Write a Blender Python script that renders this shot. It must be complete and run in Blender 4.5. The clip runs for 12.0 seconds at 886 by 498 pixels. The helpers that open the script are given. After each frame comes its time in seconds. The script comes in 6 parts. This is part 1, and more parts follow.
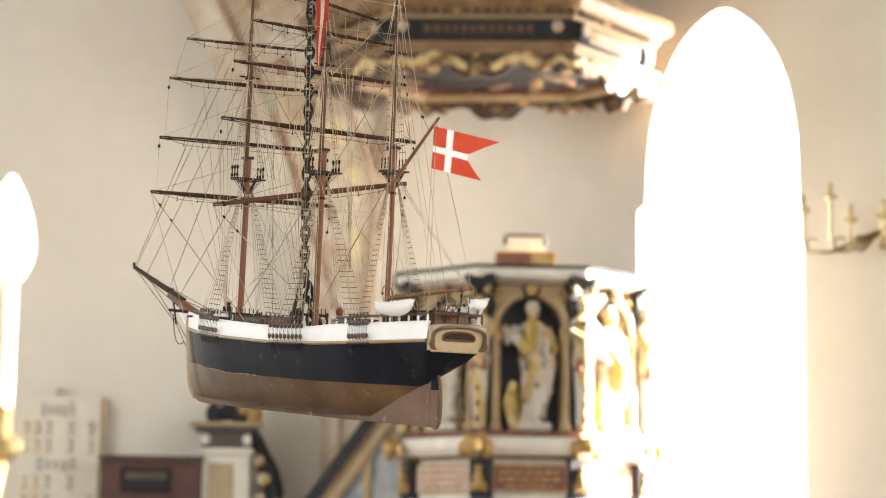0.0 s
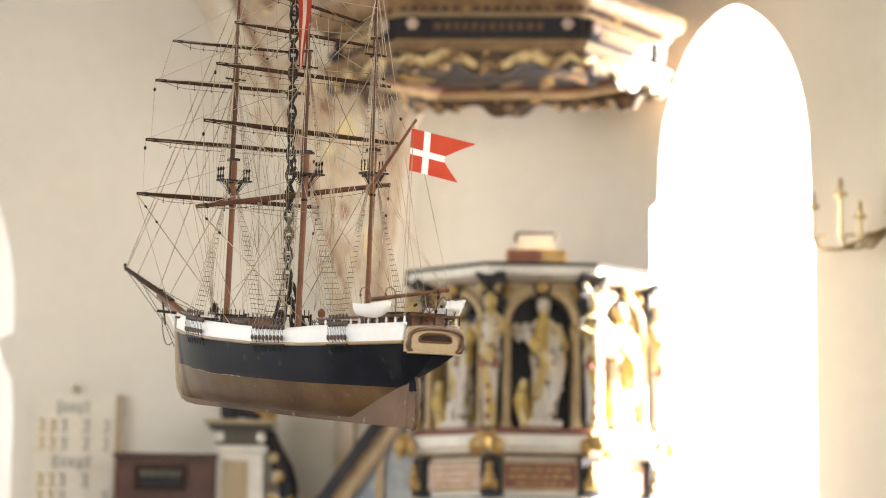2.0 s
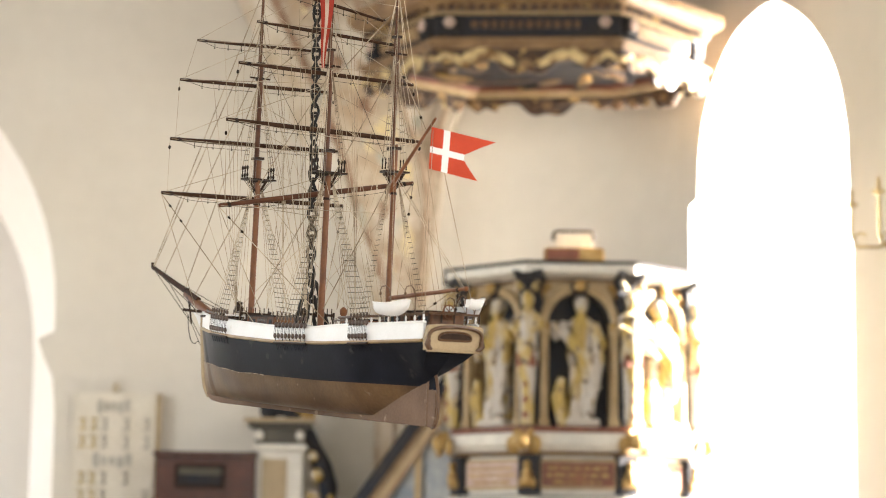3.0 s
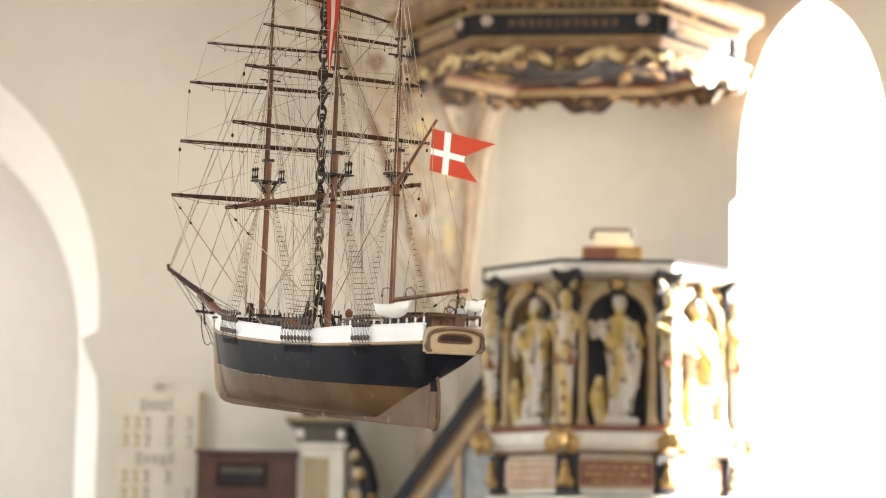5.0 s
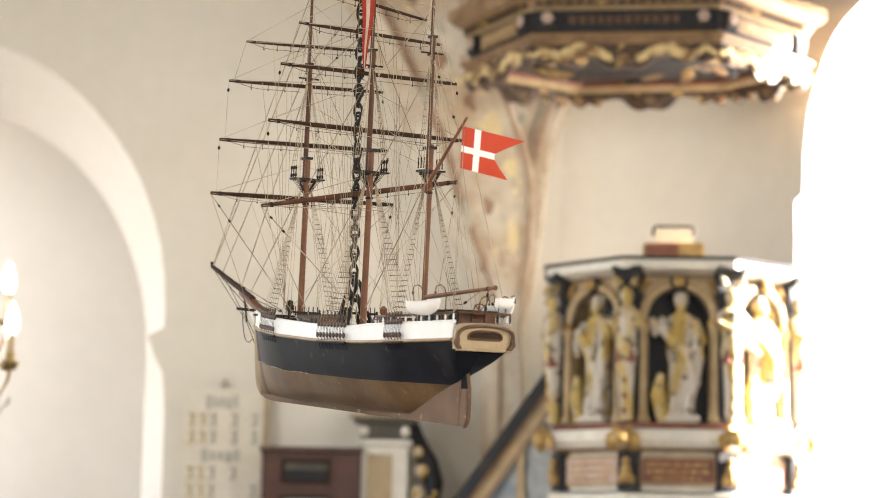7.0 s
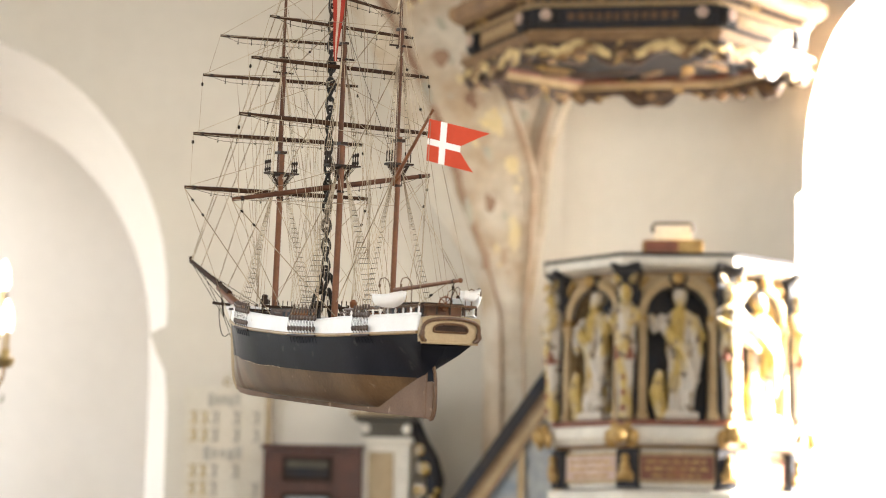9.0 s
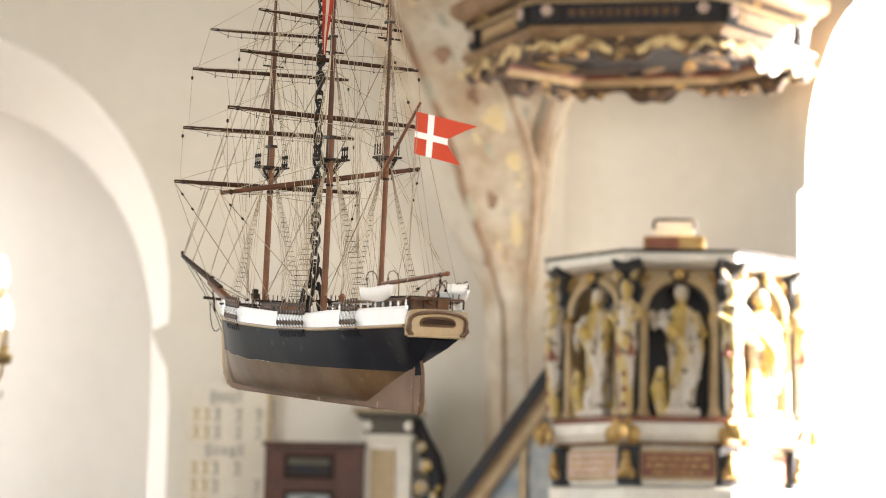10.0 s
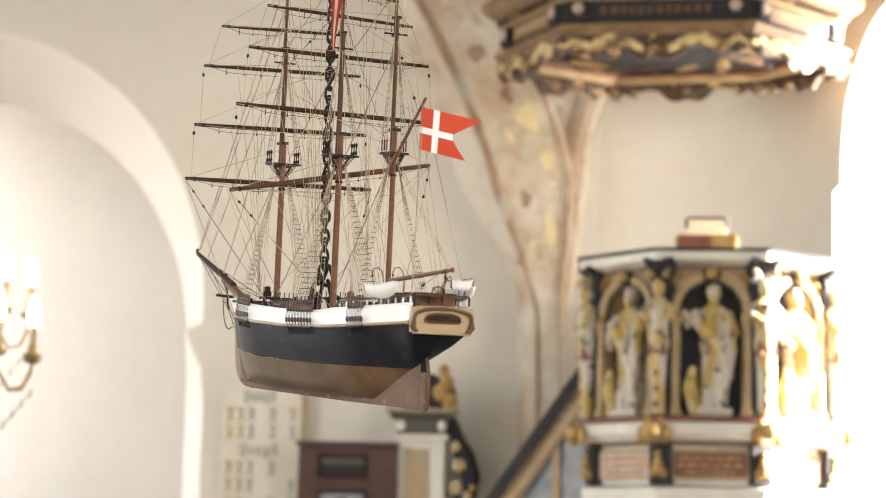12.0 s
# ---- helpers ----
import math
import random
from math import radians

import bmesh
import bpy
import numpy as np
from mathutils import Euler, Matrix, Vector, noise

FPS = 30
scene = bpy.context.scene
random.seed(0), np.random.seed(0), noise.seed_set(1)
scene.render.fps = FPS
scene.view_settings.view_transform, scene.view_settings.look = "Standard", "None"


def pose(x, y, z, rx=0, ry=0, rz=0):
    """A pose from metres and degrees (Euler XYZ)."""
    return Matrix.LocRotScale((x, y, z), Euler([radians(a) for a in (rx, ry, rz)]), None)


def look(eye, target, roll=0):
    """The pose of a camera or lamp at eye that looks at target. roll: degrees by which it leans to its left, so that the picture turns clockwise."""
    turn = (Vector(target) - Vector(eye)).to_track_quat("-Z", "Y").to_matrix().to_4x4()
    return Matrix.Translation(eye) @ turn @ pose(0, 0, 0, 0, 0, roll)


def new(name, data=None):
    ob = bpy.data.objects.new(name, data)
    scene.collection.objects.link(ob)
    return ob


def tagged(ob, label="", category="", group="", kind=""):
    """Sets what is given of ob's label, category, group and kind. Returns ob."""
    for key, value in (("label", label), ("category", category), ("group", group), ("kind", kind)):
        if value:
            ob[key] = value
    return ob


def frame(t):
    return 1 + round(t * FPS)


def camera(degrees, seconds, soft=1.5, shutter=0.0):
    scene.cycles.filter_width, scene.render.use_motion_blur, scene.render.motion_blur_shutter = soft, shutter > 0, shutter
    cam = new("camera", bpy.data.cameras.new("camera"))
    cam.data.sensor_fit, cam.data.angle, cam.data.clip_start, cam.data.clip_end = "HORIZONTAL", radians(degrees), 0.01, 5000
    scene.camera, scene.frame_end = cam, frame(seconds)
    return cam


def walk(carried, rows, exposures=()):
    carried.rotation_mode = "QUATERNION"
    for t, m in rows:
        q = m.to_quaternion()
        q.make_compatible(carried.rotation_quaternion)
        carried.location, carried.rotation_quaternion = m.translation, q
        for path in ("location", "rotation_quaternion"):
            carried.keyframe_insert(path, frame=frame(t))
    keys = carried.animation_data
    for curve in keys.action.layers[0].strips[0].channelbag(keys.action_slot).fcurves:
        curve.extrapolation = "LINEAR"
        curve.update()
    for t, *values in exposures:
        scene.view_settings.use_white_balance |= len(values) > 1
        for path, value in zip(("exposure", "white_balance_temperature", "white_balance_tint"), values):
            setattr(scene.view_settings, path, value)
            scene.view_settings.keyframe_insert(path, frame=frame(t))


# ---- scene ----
cam = camera(23.1, 12.0, soft=0.95)
PATH = [
    (0, (-0.37, 0.217, 1.598), (-0.206, 2.187, 1.898), 0.8),
    (0.5, (-0.333, 0.209, 1.605), (-0.174, 2.18, 1.903), 0.8),
    (1, (-0.303, 0.203, 1.606), (-0.151, 2.175, 1.903), 0.7),
    (1.5, (-0.272, 0.195, 1.61), (-0.13, 2.168, 1.907), 0.8),
    (2, (-0.237, 0.189, 1.613), (-0.106, 2.163, 1.908), 0.8),
    (2.5, (-0.202, 0.187, 1.613), (-0.093, 2.163, 1.907), 0.8),
    (3, (-0.165, 0.186, 1.614), (-0.081, 2.163, 1.907), 0.9),
    (5, (-0.015, 0.18, 1.628), (0.008, 2.159, 1.917), 1.0),
    (5.5, (0.016, 0.174, 1.622), (0.014, 2.153, 1.91), 1.0),
    (6, (0.053, 0.175, 1.621), (0.024, 2.154, 1.908), 1.1),
    (6.5, (0.081, 0.171, 1.621), (0.034, 2.15, 1.907), 1.2),
    (7, (0.11, 0.17, 1.629), (0.055, 2.149, 1.914), 1.2),
    (9, (0.243, 0.185, 1.615), (0.166, 2.163, 1.9), 1.2),
    (9.5, (0.268, 0.187, 1.611), (0.187, 2.165, 1.895), 1.2),
    (10, (0.296, 0.21, 1.606), (0.209, 2.188, 1.89), 1.2),
    (10.5, (0.318, 0.23, 1.605), (0.223, 2.207, 1.888), 1.3),
    (11, (0.341, 0.228, 1.606), (0.237, 2.205, 1.889), 1.3),
    (11.5, (0.37, 0.234, 1.603), (0.246, 2.21, 1.886), 1.3),
    (12, (0.398, 0.248, 1.602), (0.264, 2.224, 1.886), 1.3),
]
walk(cam, [(t, look(e, g, r)) for t, e, g, r in PATH])
cam.data.dof.use_dof = True
cam.data.dof.focus_distance = 5.45
cam.data.dof.aperture_fstop = 2.8

# ---- world, sun, large lights ----
world = bpy.data.worlds.new("sky")
scene.world = world
world.use_nodes = True
wn = world.node_tree
sky = wn.nodes.new("ShaderNodeTexSky")
sky.sky_type = "NISHITA"
sky.sun_disc = False
sky.sun_elevation = radians(27)
sky.sun_rotation = radians(90)
wn.nodes["Background"].inputs[1].default_value = 0.05
wn.links.new(sky.outputs[0], wn.nodes["Background"].inputs[0])
scene.view_settings.exposure = 4.65


def lamp(name, kind, m, energy, colour, **more):
    data = bpy.data.lights.new(name, kind)
    data.energy, data.color = energy, colour
    ob = new(name, data)
    ob.matrix_world = m
    if kind == "AREA":
        data.shape, data.size, data.size_y = "RECTANGLE", more["size"][0], more["size"][1]
    else:
        data.angle = more["angle"]
    return ob


SUN_WAY = Vector((0.88, 0.07, 0.45))
lamp("sun", "SUN", look((0, 0, 0), -SUN_WAY), 5.0, (1.0, 0.96, 0.90), angle=radians(0.6))
DAY = (1.0, 0.98, 0.955)
# the wall with the bright window: its own x runs along it, its y outwards
WX = Matrix.Translation((1.348, 13.25, 0)) @ pose(0, 0, 0, 0, 0, -61.5)
lamp("window_light", "AREA", look(WX @ Vector((1.62, 0.2, 3.2)), WX @ Vector((1.5, -1.0, 2.9))), 0.4, DAY, size=(1.2, 2.9))
# fill lamps in added, unseen openings; they brighten walls, ship and niche
lamp("south_fill_light", "AREA", look((5.45, 3.0, 3.9), (0, 8.5, 3.0)), 8.0, DAY, size=(1.8, 3.4))
lamp("north_fill_light", "AREA", look((-5.45, 9.6, 3.9), (0, 10.5, 2.6)), 5.4, DAY, size=(1.6, 3.4))
lamp("north_fill_light", "AREA", look((-5.45, 2.0, 3.9), (0, 5.2, 2.6)), 5.0, DAY, size=(1.8, 3.4))
lamp("west_fill_light", "AREA", look((0.5, -5.4, 3.3), (0, 5, 2.4)), 11.0, DAY, size=(3.0, 3.2))
lamp("chapel_fill_light", "AREA", look((-5.8, 15.8, 3.5), (-2.6, 15.0, 2.6)), 5.6, (1.0, 0.925, 0.88), size=(1.6, 3.0))


# ---- materials ----
def mat(name, colour, rough=0.5, metal=0.0, second=None, scale=8.0, bump=0.0, fine=60.0, spread=0.5, coat=0.0, rnd=0.0, spec=0.4, grain=0.35, wear_or_shade=None, stretch=None, bias=0.5):
    m = bpy.data.materials.new(name)
    m.use_nodes = True
    nt = m.node_tree
    bs = nt.nodes["Principled BSDF"]
    bs.inputs["Roughness"].default_value = rough
    bs.inputs["Metallic"].default_value = metal
    bs.inputs["Coat Weight"].default_value = coat
    bs.inputs["Specular IOR Level"].default_value = spec
    co = nt.nodes.new("ShaderNodeTexCoord")
    big = nt.nodes.new("ShaderNodeTexNoise")
    big.inputs["Scale"].default_value, big.inputs["Detail"].default_value = scale, 6
    small = nt.nodes.new("ShaderNodeTexNoise")
    small.inputs["Scale"].default_value, small.inputs["Detail"].default_value = fine, 4
    for n in (big, small):
        nt.links.new(co.outputs["Object"], n.inputs["Vector"])
    if stretch:
        mp = nt.nodes.new("ShaderNodeMapping")
        mp.inputs["Scale"].default_value = stretch
        nt.links.new(co.outputs["Object"], mp.inputs["Vector"])
        nt.links.new(mp.outputs[0], big.inputs["Vector"])
    ramp = nt.nodes.new("ShaderNodeValToRGB")
    ramp.color_ramp.elements[0].position, ramp.color_ramp.elements[1].position = bias - spread / 2, bias + spread / 2
    second = second or tuple(c * 0.78 for c in colour)
    ramp.color_ramp.elements[0].color, ramp.color_ramp.elements[1].color = (*second, 1), (*colour, 1)
    nt.links.new(big.outputs["Fac"], ramp.inputs[0])
    mix = nt.nodes.new("ShaderNodeMix")
    mix.data_type, mix.blend_type = "RGBA", "MULTIPLY"
    mix.inputs["Factor"].default_value = grain
    nt.links.new(ramp.outputs[0], mix.inputs[6])
    nt.links.new(small.outputs["Fac"], mix.inputs[7])
    out = mix.outputs[2]
    if wear_or_shade:
        rub = nt.nodes.new("ShaderNodeTexNoise")
        rub.inputs["Scale"].default_value, rub.inputs["Detail"].default_value = wear_or_shade[1], 8
        nt.links.new(co.outputs["Object"], rub.inputs["Vector"])
        edge = nt.nodes.new("ShaderNodeMapRange")
        edge.inputs[1].default_value, edge.inputs[2].default_value = wear_or_shade[2], wear_or_shade[2] + 0.05
        nt.links.new(rub.outputs["Fac"], edge.inputs[0])
        over = nt.nodes.new("ShaderNodeMix")
        over.data_type = "RGBA"
        over.inputs[7].default_value = (*wear_or_shade[0], 1)
        nt.links.new(edge.outputs[0], over.inputs["Factor"])
        nt.links.new(out, over.inputs[6])
        out = over.outputs[2]
    if rnd:
        info = nt.nodes.new("ShaderNodeObjectInfo")
        hsv = nt.nodes.new("ShaderNodeHueSaturation")
        mp = nt.nodes.new("ShaderNodeMapRange")
        mp.inputs[3].default_value, mp.inputs[4].default_value = 1 - rnd, 1 + rnd
        nt.links.new(info.outputs["Random"], mp.inputs[0])
        nt.links.new(mp.outputs[0], hsv.inputs["Value"])
        nt.links.new(out, hsv.inputs["Color"])
        out = hsv.outputs[0]
    nt.links.new(out, bs.inputs["Base Color"])
    if bump:
        b = nt.nodes.new("ShaderNodeBump")
        b.inputs["Strength"].default_value, b.inputs["Distance"].default_value = bump, 0.01
        nt.links.new(small.outputs["Fac"], b.inputs["Height"])
        nt.links.new(b.outputs[0], bs.inputs["Normal"])
    return m


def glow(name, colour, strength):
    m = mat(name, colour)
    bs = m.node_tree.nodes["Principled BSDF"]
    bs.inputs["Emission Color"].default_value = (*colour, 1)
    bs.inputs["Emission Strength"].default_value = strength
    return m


PLASTER = mat("limewashed_plaster", (0.64, 0.60, 0.53), 0.95, second=(0.57, 0.525, 0.455), scale=0.8, bump=0.12, fine=9, spread=0.5, grain=0.1, spec=0.1)
# paler than PLASTER, for the reveals and the side room
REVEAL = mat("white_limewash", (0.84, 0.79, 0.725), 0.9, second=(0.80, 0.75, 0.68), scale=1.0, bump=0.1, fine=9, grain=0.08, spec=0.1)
FRESCO = mat("faded_fresco_plaster", (0.68, 0.62, 0.52), 0.9, second=(0.48, 0.36, 0.24), scale=3.2, bump=0.2, fine=20, spread=0.26)
STAINED = mat("ochre_stained_plaster", (0.68, 0.62, 0.53), 0.95, second=(0.44, 0.32, 0.20), scale=3.0, bump=0.15, fine=14, spread=0.28, bias=0.45, grain=0.15, spec=0.1)
FRESCO_RED = mat("fresco_red_ochre", (0.23, 0.12, 0.075), 0.9, second=(0.46, 0.33, 0.23), scale=7, fine=30, spread=0.6)
FRESCO_BROWN = mat("fresco_faded_brown", (0.32, 0.20, 0.125), 0.9, second=(0.60, 0.48, 0.35), scale=6, fine=30, spread=0.6)
FRESCO_GREY = mat("fresco_grey_green", (0.35, 0.35, 0.30), 0.9, second=(0.62, 0.55, 0.43), scale=9, fine=30, spread=0.7)
FRESCO_YELLOW = mat("fresco_yellow_ochre", (0.72, 0.56, 0.25), 0.9, second=(0.76, 0.66, 0.46), scale=9, fine=30, spread=0.6)
STONE = mat("stone_floor", (0.20, 0.17, 0.14), 0.7, second=(0.14, 0.12, 0.10), scale=2, bump=0.2)
NAVY = mat("blue_black_hull_paint", (0.0165, 0.0185, 0.027), 0.48, second=(0.009, 0.0098, 0.0135), scale=9, fine=220, bump=0.05, spec=0.09, wear_or_shade=((0.03, 0.029, 0.031), 26, 0.64))
HEADPAINT = mat("dull_navy_paint", (0.02, 0.022, 0.03), 0.8, second=(0.012, 0.013, 0.018), scale=14, fine=200, spec=0.05)
COPPER = mat("brown_bottom_paint", (0.165, 0.098, 0.05), 0.42, second=(0.065, 0.038, 0.022), scale=8, fine=120, bump=0.08, spread=0.45, spec=0.18, wear_or_shade=((0.17, 0.115, 0.075), 34, 0.67))
DEADWOOD = mat("pale_brown_keel_paint", (0.21, 0.130, 0.085), 0.6, second=(0.14, 0.085, 0.055), scale=11, fine=160, bump=0.05, spec=0.12, wear_or_shade=((0.27, 0.18, 0.125), 30, 0.65))
GILT_LINE = mat("ochre_wale_paint", (0.40, 0.27, 0.12), 0.45, second=(0.28, 0.18, 0.08), scale=30, fine=200)
WHITE = mat("white_bulwark_paint", (0.82, 0.81, 0.80), 0.45, second=(0.76, 0.745, 0.72), scale=20, fine=200, bump=0.03, grain=0.12, wear_or_shade=((0.62, 0.57, 0.5), 45, 0.68))
TOPMAST = mat("dark_varnished_topmast_wood", (0.14, 0.058, 0.030), 0.5, second=(0.06, 0.027, 0.017), scale=25, fine=140, spec=0.18)
MAST = mat("varnished_mast_wood", (0.25, 0.096, 0.040), 0.45, second=(0.12, 0.046, 0.020), scale=25, fine=140, spec=0.25)
YARD = mat("dark_stained_yard_wood", (0.066, 0.031, 0.017), 0.6, second=(0.03, 0.015, 0.009), scale=30, fine=160, spec=0.12)
DARKWOOD = mat("dark_brown_wood", (0.045, 0.024, 0.015), 0.55, second=(0.022, 0.013, 0.009), scale=30, fine=160, spec=0.15)
DECKWOOD = mat("brown_deck_wood", (0.24, 0.135, 0.07), 0.5, second=(0.15, 0.08, 0.04), scale=22, fine=150)
TAN = mat("tan_transom_paint", (0.46, 0.35, 0.21), 0.45, second=(0.38, 0.28, 0.16), scale=24, fine=180)
CARVED = mat("brown_carved_trim", (0.15, 0.075, 0.035), 0.4, second=(0.08, 0.04, 0.02), scale=40, fine=200)
ROPE = mat("pale_hemp_rope", (0.56, 0.47, 0.35), 0.9, second=(0.26, 0.20, 0.14), scale=14, fine=300, spread=0.2, spec=0.1)
TARRED = mat("tarred_rope", (0.06, 0.043, 0.030), 0.8, second=(0.03, 0.024, 0.018), scale=40, fine=300)
BLOCK = mat("dark_block_wood", (0.032, 0.022, 0.017), 0.6, scale=40, spec=0.12)
DEADEYE = mat("brown_deadeye_wood", (0.12, 0.075, 0.055), 0.5, second=(0.06, 0.04, 0.032), scale=60, fine=300)
LASHING = mat("dark_lanyard_cord", (0.035, 0.032, 0.034), 0.8, second=(0.02, 0.018, 0.018), scale=60, fine=300)
IRON = mat("blackened_iron", (0.013, 0.013, 0.014), 0.5, metal=0.1, second=(0.026, 0.02, 0.016), scale=60, fine=300, bump=0.1, spec=0.25)
RED = mat("red_flag_cloth", (0.62, 0.088, 0.045), 0.8, second=(0.55, 0.072, 0.037), scale=25, fine=400, grain=0.12, spec=0.1)
WHITECLOTH = mat("white_flag_cloth", (0.93, 0.91, 0.89), 0.75, scale=25, fine=400, second=(0.88, 0.85, 0.82), grain=0.1)
GOLD = mat("worn_gilding", (0.56, 0.37, 0.13), 0.5, metal=0.3, second=(0.25, 0.13, 0.04), scale=16, fine=60, bump=0.3, spread=0.4)
# gilding with bright glints and dark gaps put into its two colours
GLINTGOLD = mat("gilded_leaf_with_glints", (0.72, 0.55, 0.27), 0.45, metal=0.25, second=(0.22, 0.12, 0.05), scale=14, fine=60, bump=0.35, spread=0.18)
PALEGOLD = mat("gilded_and_painted_wood", (0.60, 0.54, 0.46), 0.55, second=(0.50, 0.32, 0.07), scale=12, fine=50, bump=0.3, spread=0.2)
# cream and gilt paint; dark spots stand in for shade in the carved crevices
DRAPED = mat("cream_gilt_drapery_with_crevice_shade", (0.55, 0.49, 0.42), 0.5, second=(0.48, 0.33, 0.09), scale=10, fine=50, bump=0.3, spread=0.10, bias=0.47, stretch=(1.0, 0.6, 0.32), wear_or_shade=((0.13, 0.09, 0.055), 18, 0.58))
CREAM = mat("cream_marbled_paint", (0.82, 0.77, 0.67), 0.5, second=(0.66, 0.61, 0.54), scale=7, fine=40, bump=0.1)
BLUEBLACK = mat("blue_black_paint", (0.028, 0.033, 0.045), 0.5, second=(0.055, 0.045, 0.038), scale=9, fine=50, bump=0.1, spec=0.1)
BLUEGREY = mat("blue_grey_marbled_paint", (0.42, 0.42, 0.40), 0.5, second=(0.22, 0.25, 0.29), scale=8, fine=50, spread=0.3)
OXBLOOD = mat("red_brown_marbled_paint", (0.27, 0.09, 0.045), 0.5, second=(0.16, 0.05, 0.03), scale=14, fine=60)
OCHRE = mat("ochre_brown_paint", (0.36, 0.22, 0.10), 0.45, second=(0.17, 0.09, 0.045), scale=10, fine=60, bump=0.15)
MAHOGANY = mat("red_brown_cabinet_wood", (0.10, 0.034, 0.022), 0.4, second=(0.055, 0.02, 0.014), scale=10, fine=70)
BRASS = mat("aged_brass", (0.55, 0.42, 0.20), 0.3, metal=1.0, second=(0.32, 0.23, 0.10), scale=20)
WAX = mat("candle_sleeve", (0.52, 0.43, 0.30), 0.5, second=(0.42, 0.33, 0.22), scale=12)
DROPS = mat("cut_glass_drops", (0.78, 0.75, 0.68), 0.12, second=(0.66, 0.60, 0.48), scale=30)
BULB = glow("lit_candle_bulb", (1.0, 0.86, 0.66), 0.95)
BOARD = mat("cream_board_paint", (0.72, 0.67, 0.57), 0.6, second=(0.65, 0.59, 0.48), scale=6)
GREYINK = mat("grey_lettering", (0.47, 0.435, 0.38), 0.7)
YELLOWTILE = mat("gilt_number_paint", (0.62, 0.47, 0.20), 0.6)


def rub(m, axis, start, end, colour, strength=0.75):
    """Lets a worn undercoat come through unevenly from start to end along one axis of the thing."""
    nt = m.node_tree
    bs = nt.nodes["Principled BSDF"]
    below = bs.inputs["Base Color"].links[0].from_socket
    co, cut, noise = nt.nodes.new("ShaderNodeTexCoord"), nt.nodes.new("ShaderNodeSeparateXYZ"), nt.nodes.new("ShaderNodeTexNoise")
    noise.inputs["Scale"].default_value, noise.inputs["Detail"].default_value = 38, 7
    nt.links.new(co.outputs["Object"], cut.inputs[0])
    nt.links.new(co.outputs["Object"], noise.inputs["Vector"])
    band, mul, over = nt.nodes.new("ShaderNodeMapRange"), nt.nodes.new("ShaderNodeMath"), nt.nodes.new("ShaderNodeMix")
    band.inputs[1].default_value, band.inputs[2].default_value, band.inputs[4].default_value = start, end, strength * 1.8
    mul.operation, mul.use_clamp = "MULTIPLY", True
    nt.links.new(cut.outputs[axis], band.inputs[0])
    nt.links.new(band.outputs[0], mul.inputs[0])
    nt.links.new(noise.outputs["Fac"], mul.inputs[1])
    over.data_type = "RGBA"
    over.inputs[7].default_value = (*colour, 1)
    nt.links.new(mul.outputs[0], over.inputs["Factor"])
    nt.links.new(below, over.inputs[6])
    nt.links.new(over.outputs[2], bs.inputs["Base Color"])


rub(NAVY, 0, 1.19, 1.268, (0.26, 0.17, 0.085), 1.1)
rub(COPPER, 0, 1.17, 1.26, (0.30, 0.21, 0.12), 0.7)


# ---- mesh helpers ----
def part(name, bm, material, parent, label="", smooth=True):
    me = bpy.data.meshes.new(name)
    bm.normal_update()
    bm.to_mesh(me)
    bm.free()
    for p in me.polygons:
        p.use_smooth = smooth
    if smooth:
        me.set_sharp_from_angle(angle=radians(38))
    for m in material if isinstance(material, (list, tuple)) else (material,):
        me.materials.append(m)
    ob = new(name, me)
    if parent is not None:
        ob.parent = parent
    return tagged(ob, label)


def thing(name, m, label, category, group=""):
    ob = new(name)
    ob.empty_display_size = 0.05
    ob.matrix_world = m
    return tagged(ob, label, category, group)


def box(bm, x0, x1, y0, y1, z0, z1, m=None, bev=0.0):
    got = bmesh.ops.create_cube(bm, size=1.0, matrix=Matrix.LocRotScale(((x0 + x1) / 2, (y0 + y1) / 2, (z0 + z1) / 2), None, (x1 - x0, y1 - y0, z1 - z0)))
    vs = got["verts"]
    if bev:
        es = list({e for v in vs for e in v.link_edges})
        vs = list({v for f in bmesh.ops.bevel(bm, geom=es, offset=bev, segments=2, affect="EDGES")["faces"] for v in f.verts} | {v for v in vs if v.is_valid})
    if m is not None:
        bmesh.ops.transform(bm, matrix=m, verts=[v for v in vs if v.is_valid])
    return vs


def rod(bm, a, b, r0, r1=None, n=6, cap=True):
    """A tapered round bar from a to b."""
    a, b = Vector(a), Vector(b)
    r1 = r0 if r1 is None else r1
    q = (b - a).to_track_quat("Z", "Y")
    rings = []
    for c, r in ((a, r0), (b, r1)):
        rings.append([bm.verts.new(c + q @ Vector((r * math.cos(2 * math.pi * k / n), r * math.sin(2 * math.pi * k / n), 0))) for k in range(n)])
    for k in range(n):
        bm.faces.new((rings[0][k], rings[0][(k + 1) % n], rings[1][(k + 1) % n], rings[1][k]))
    if cap:
        bm.faces.new(rings[0][::-1])
        bm.faces.new(rings[1])


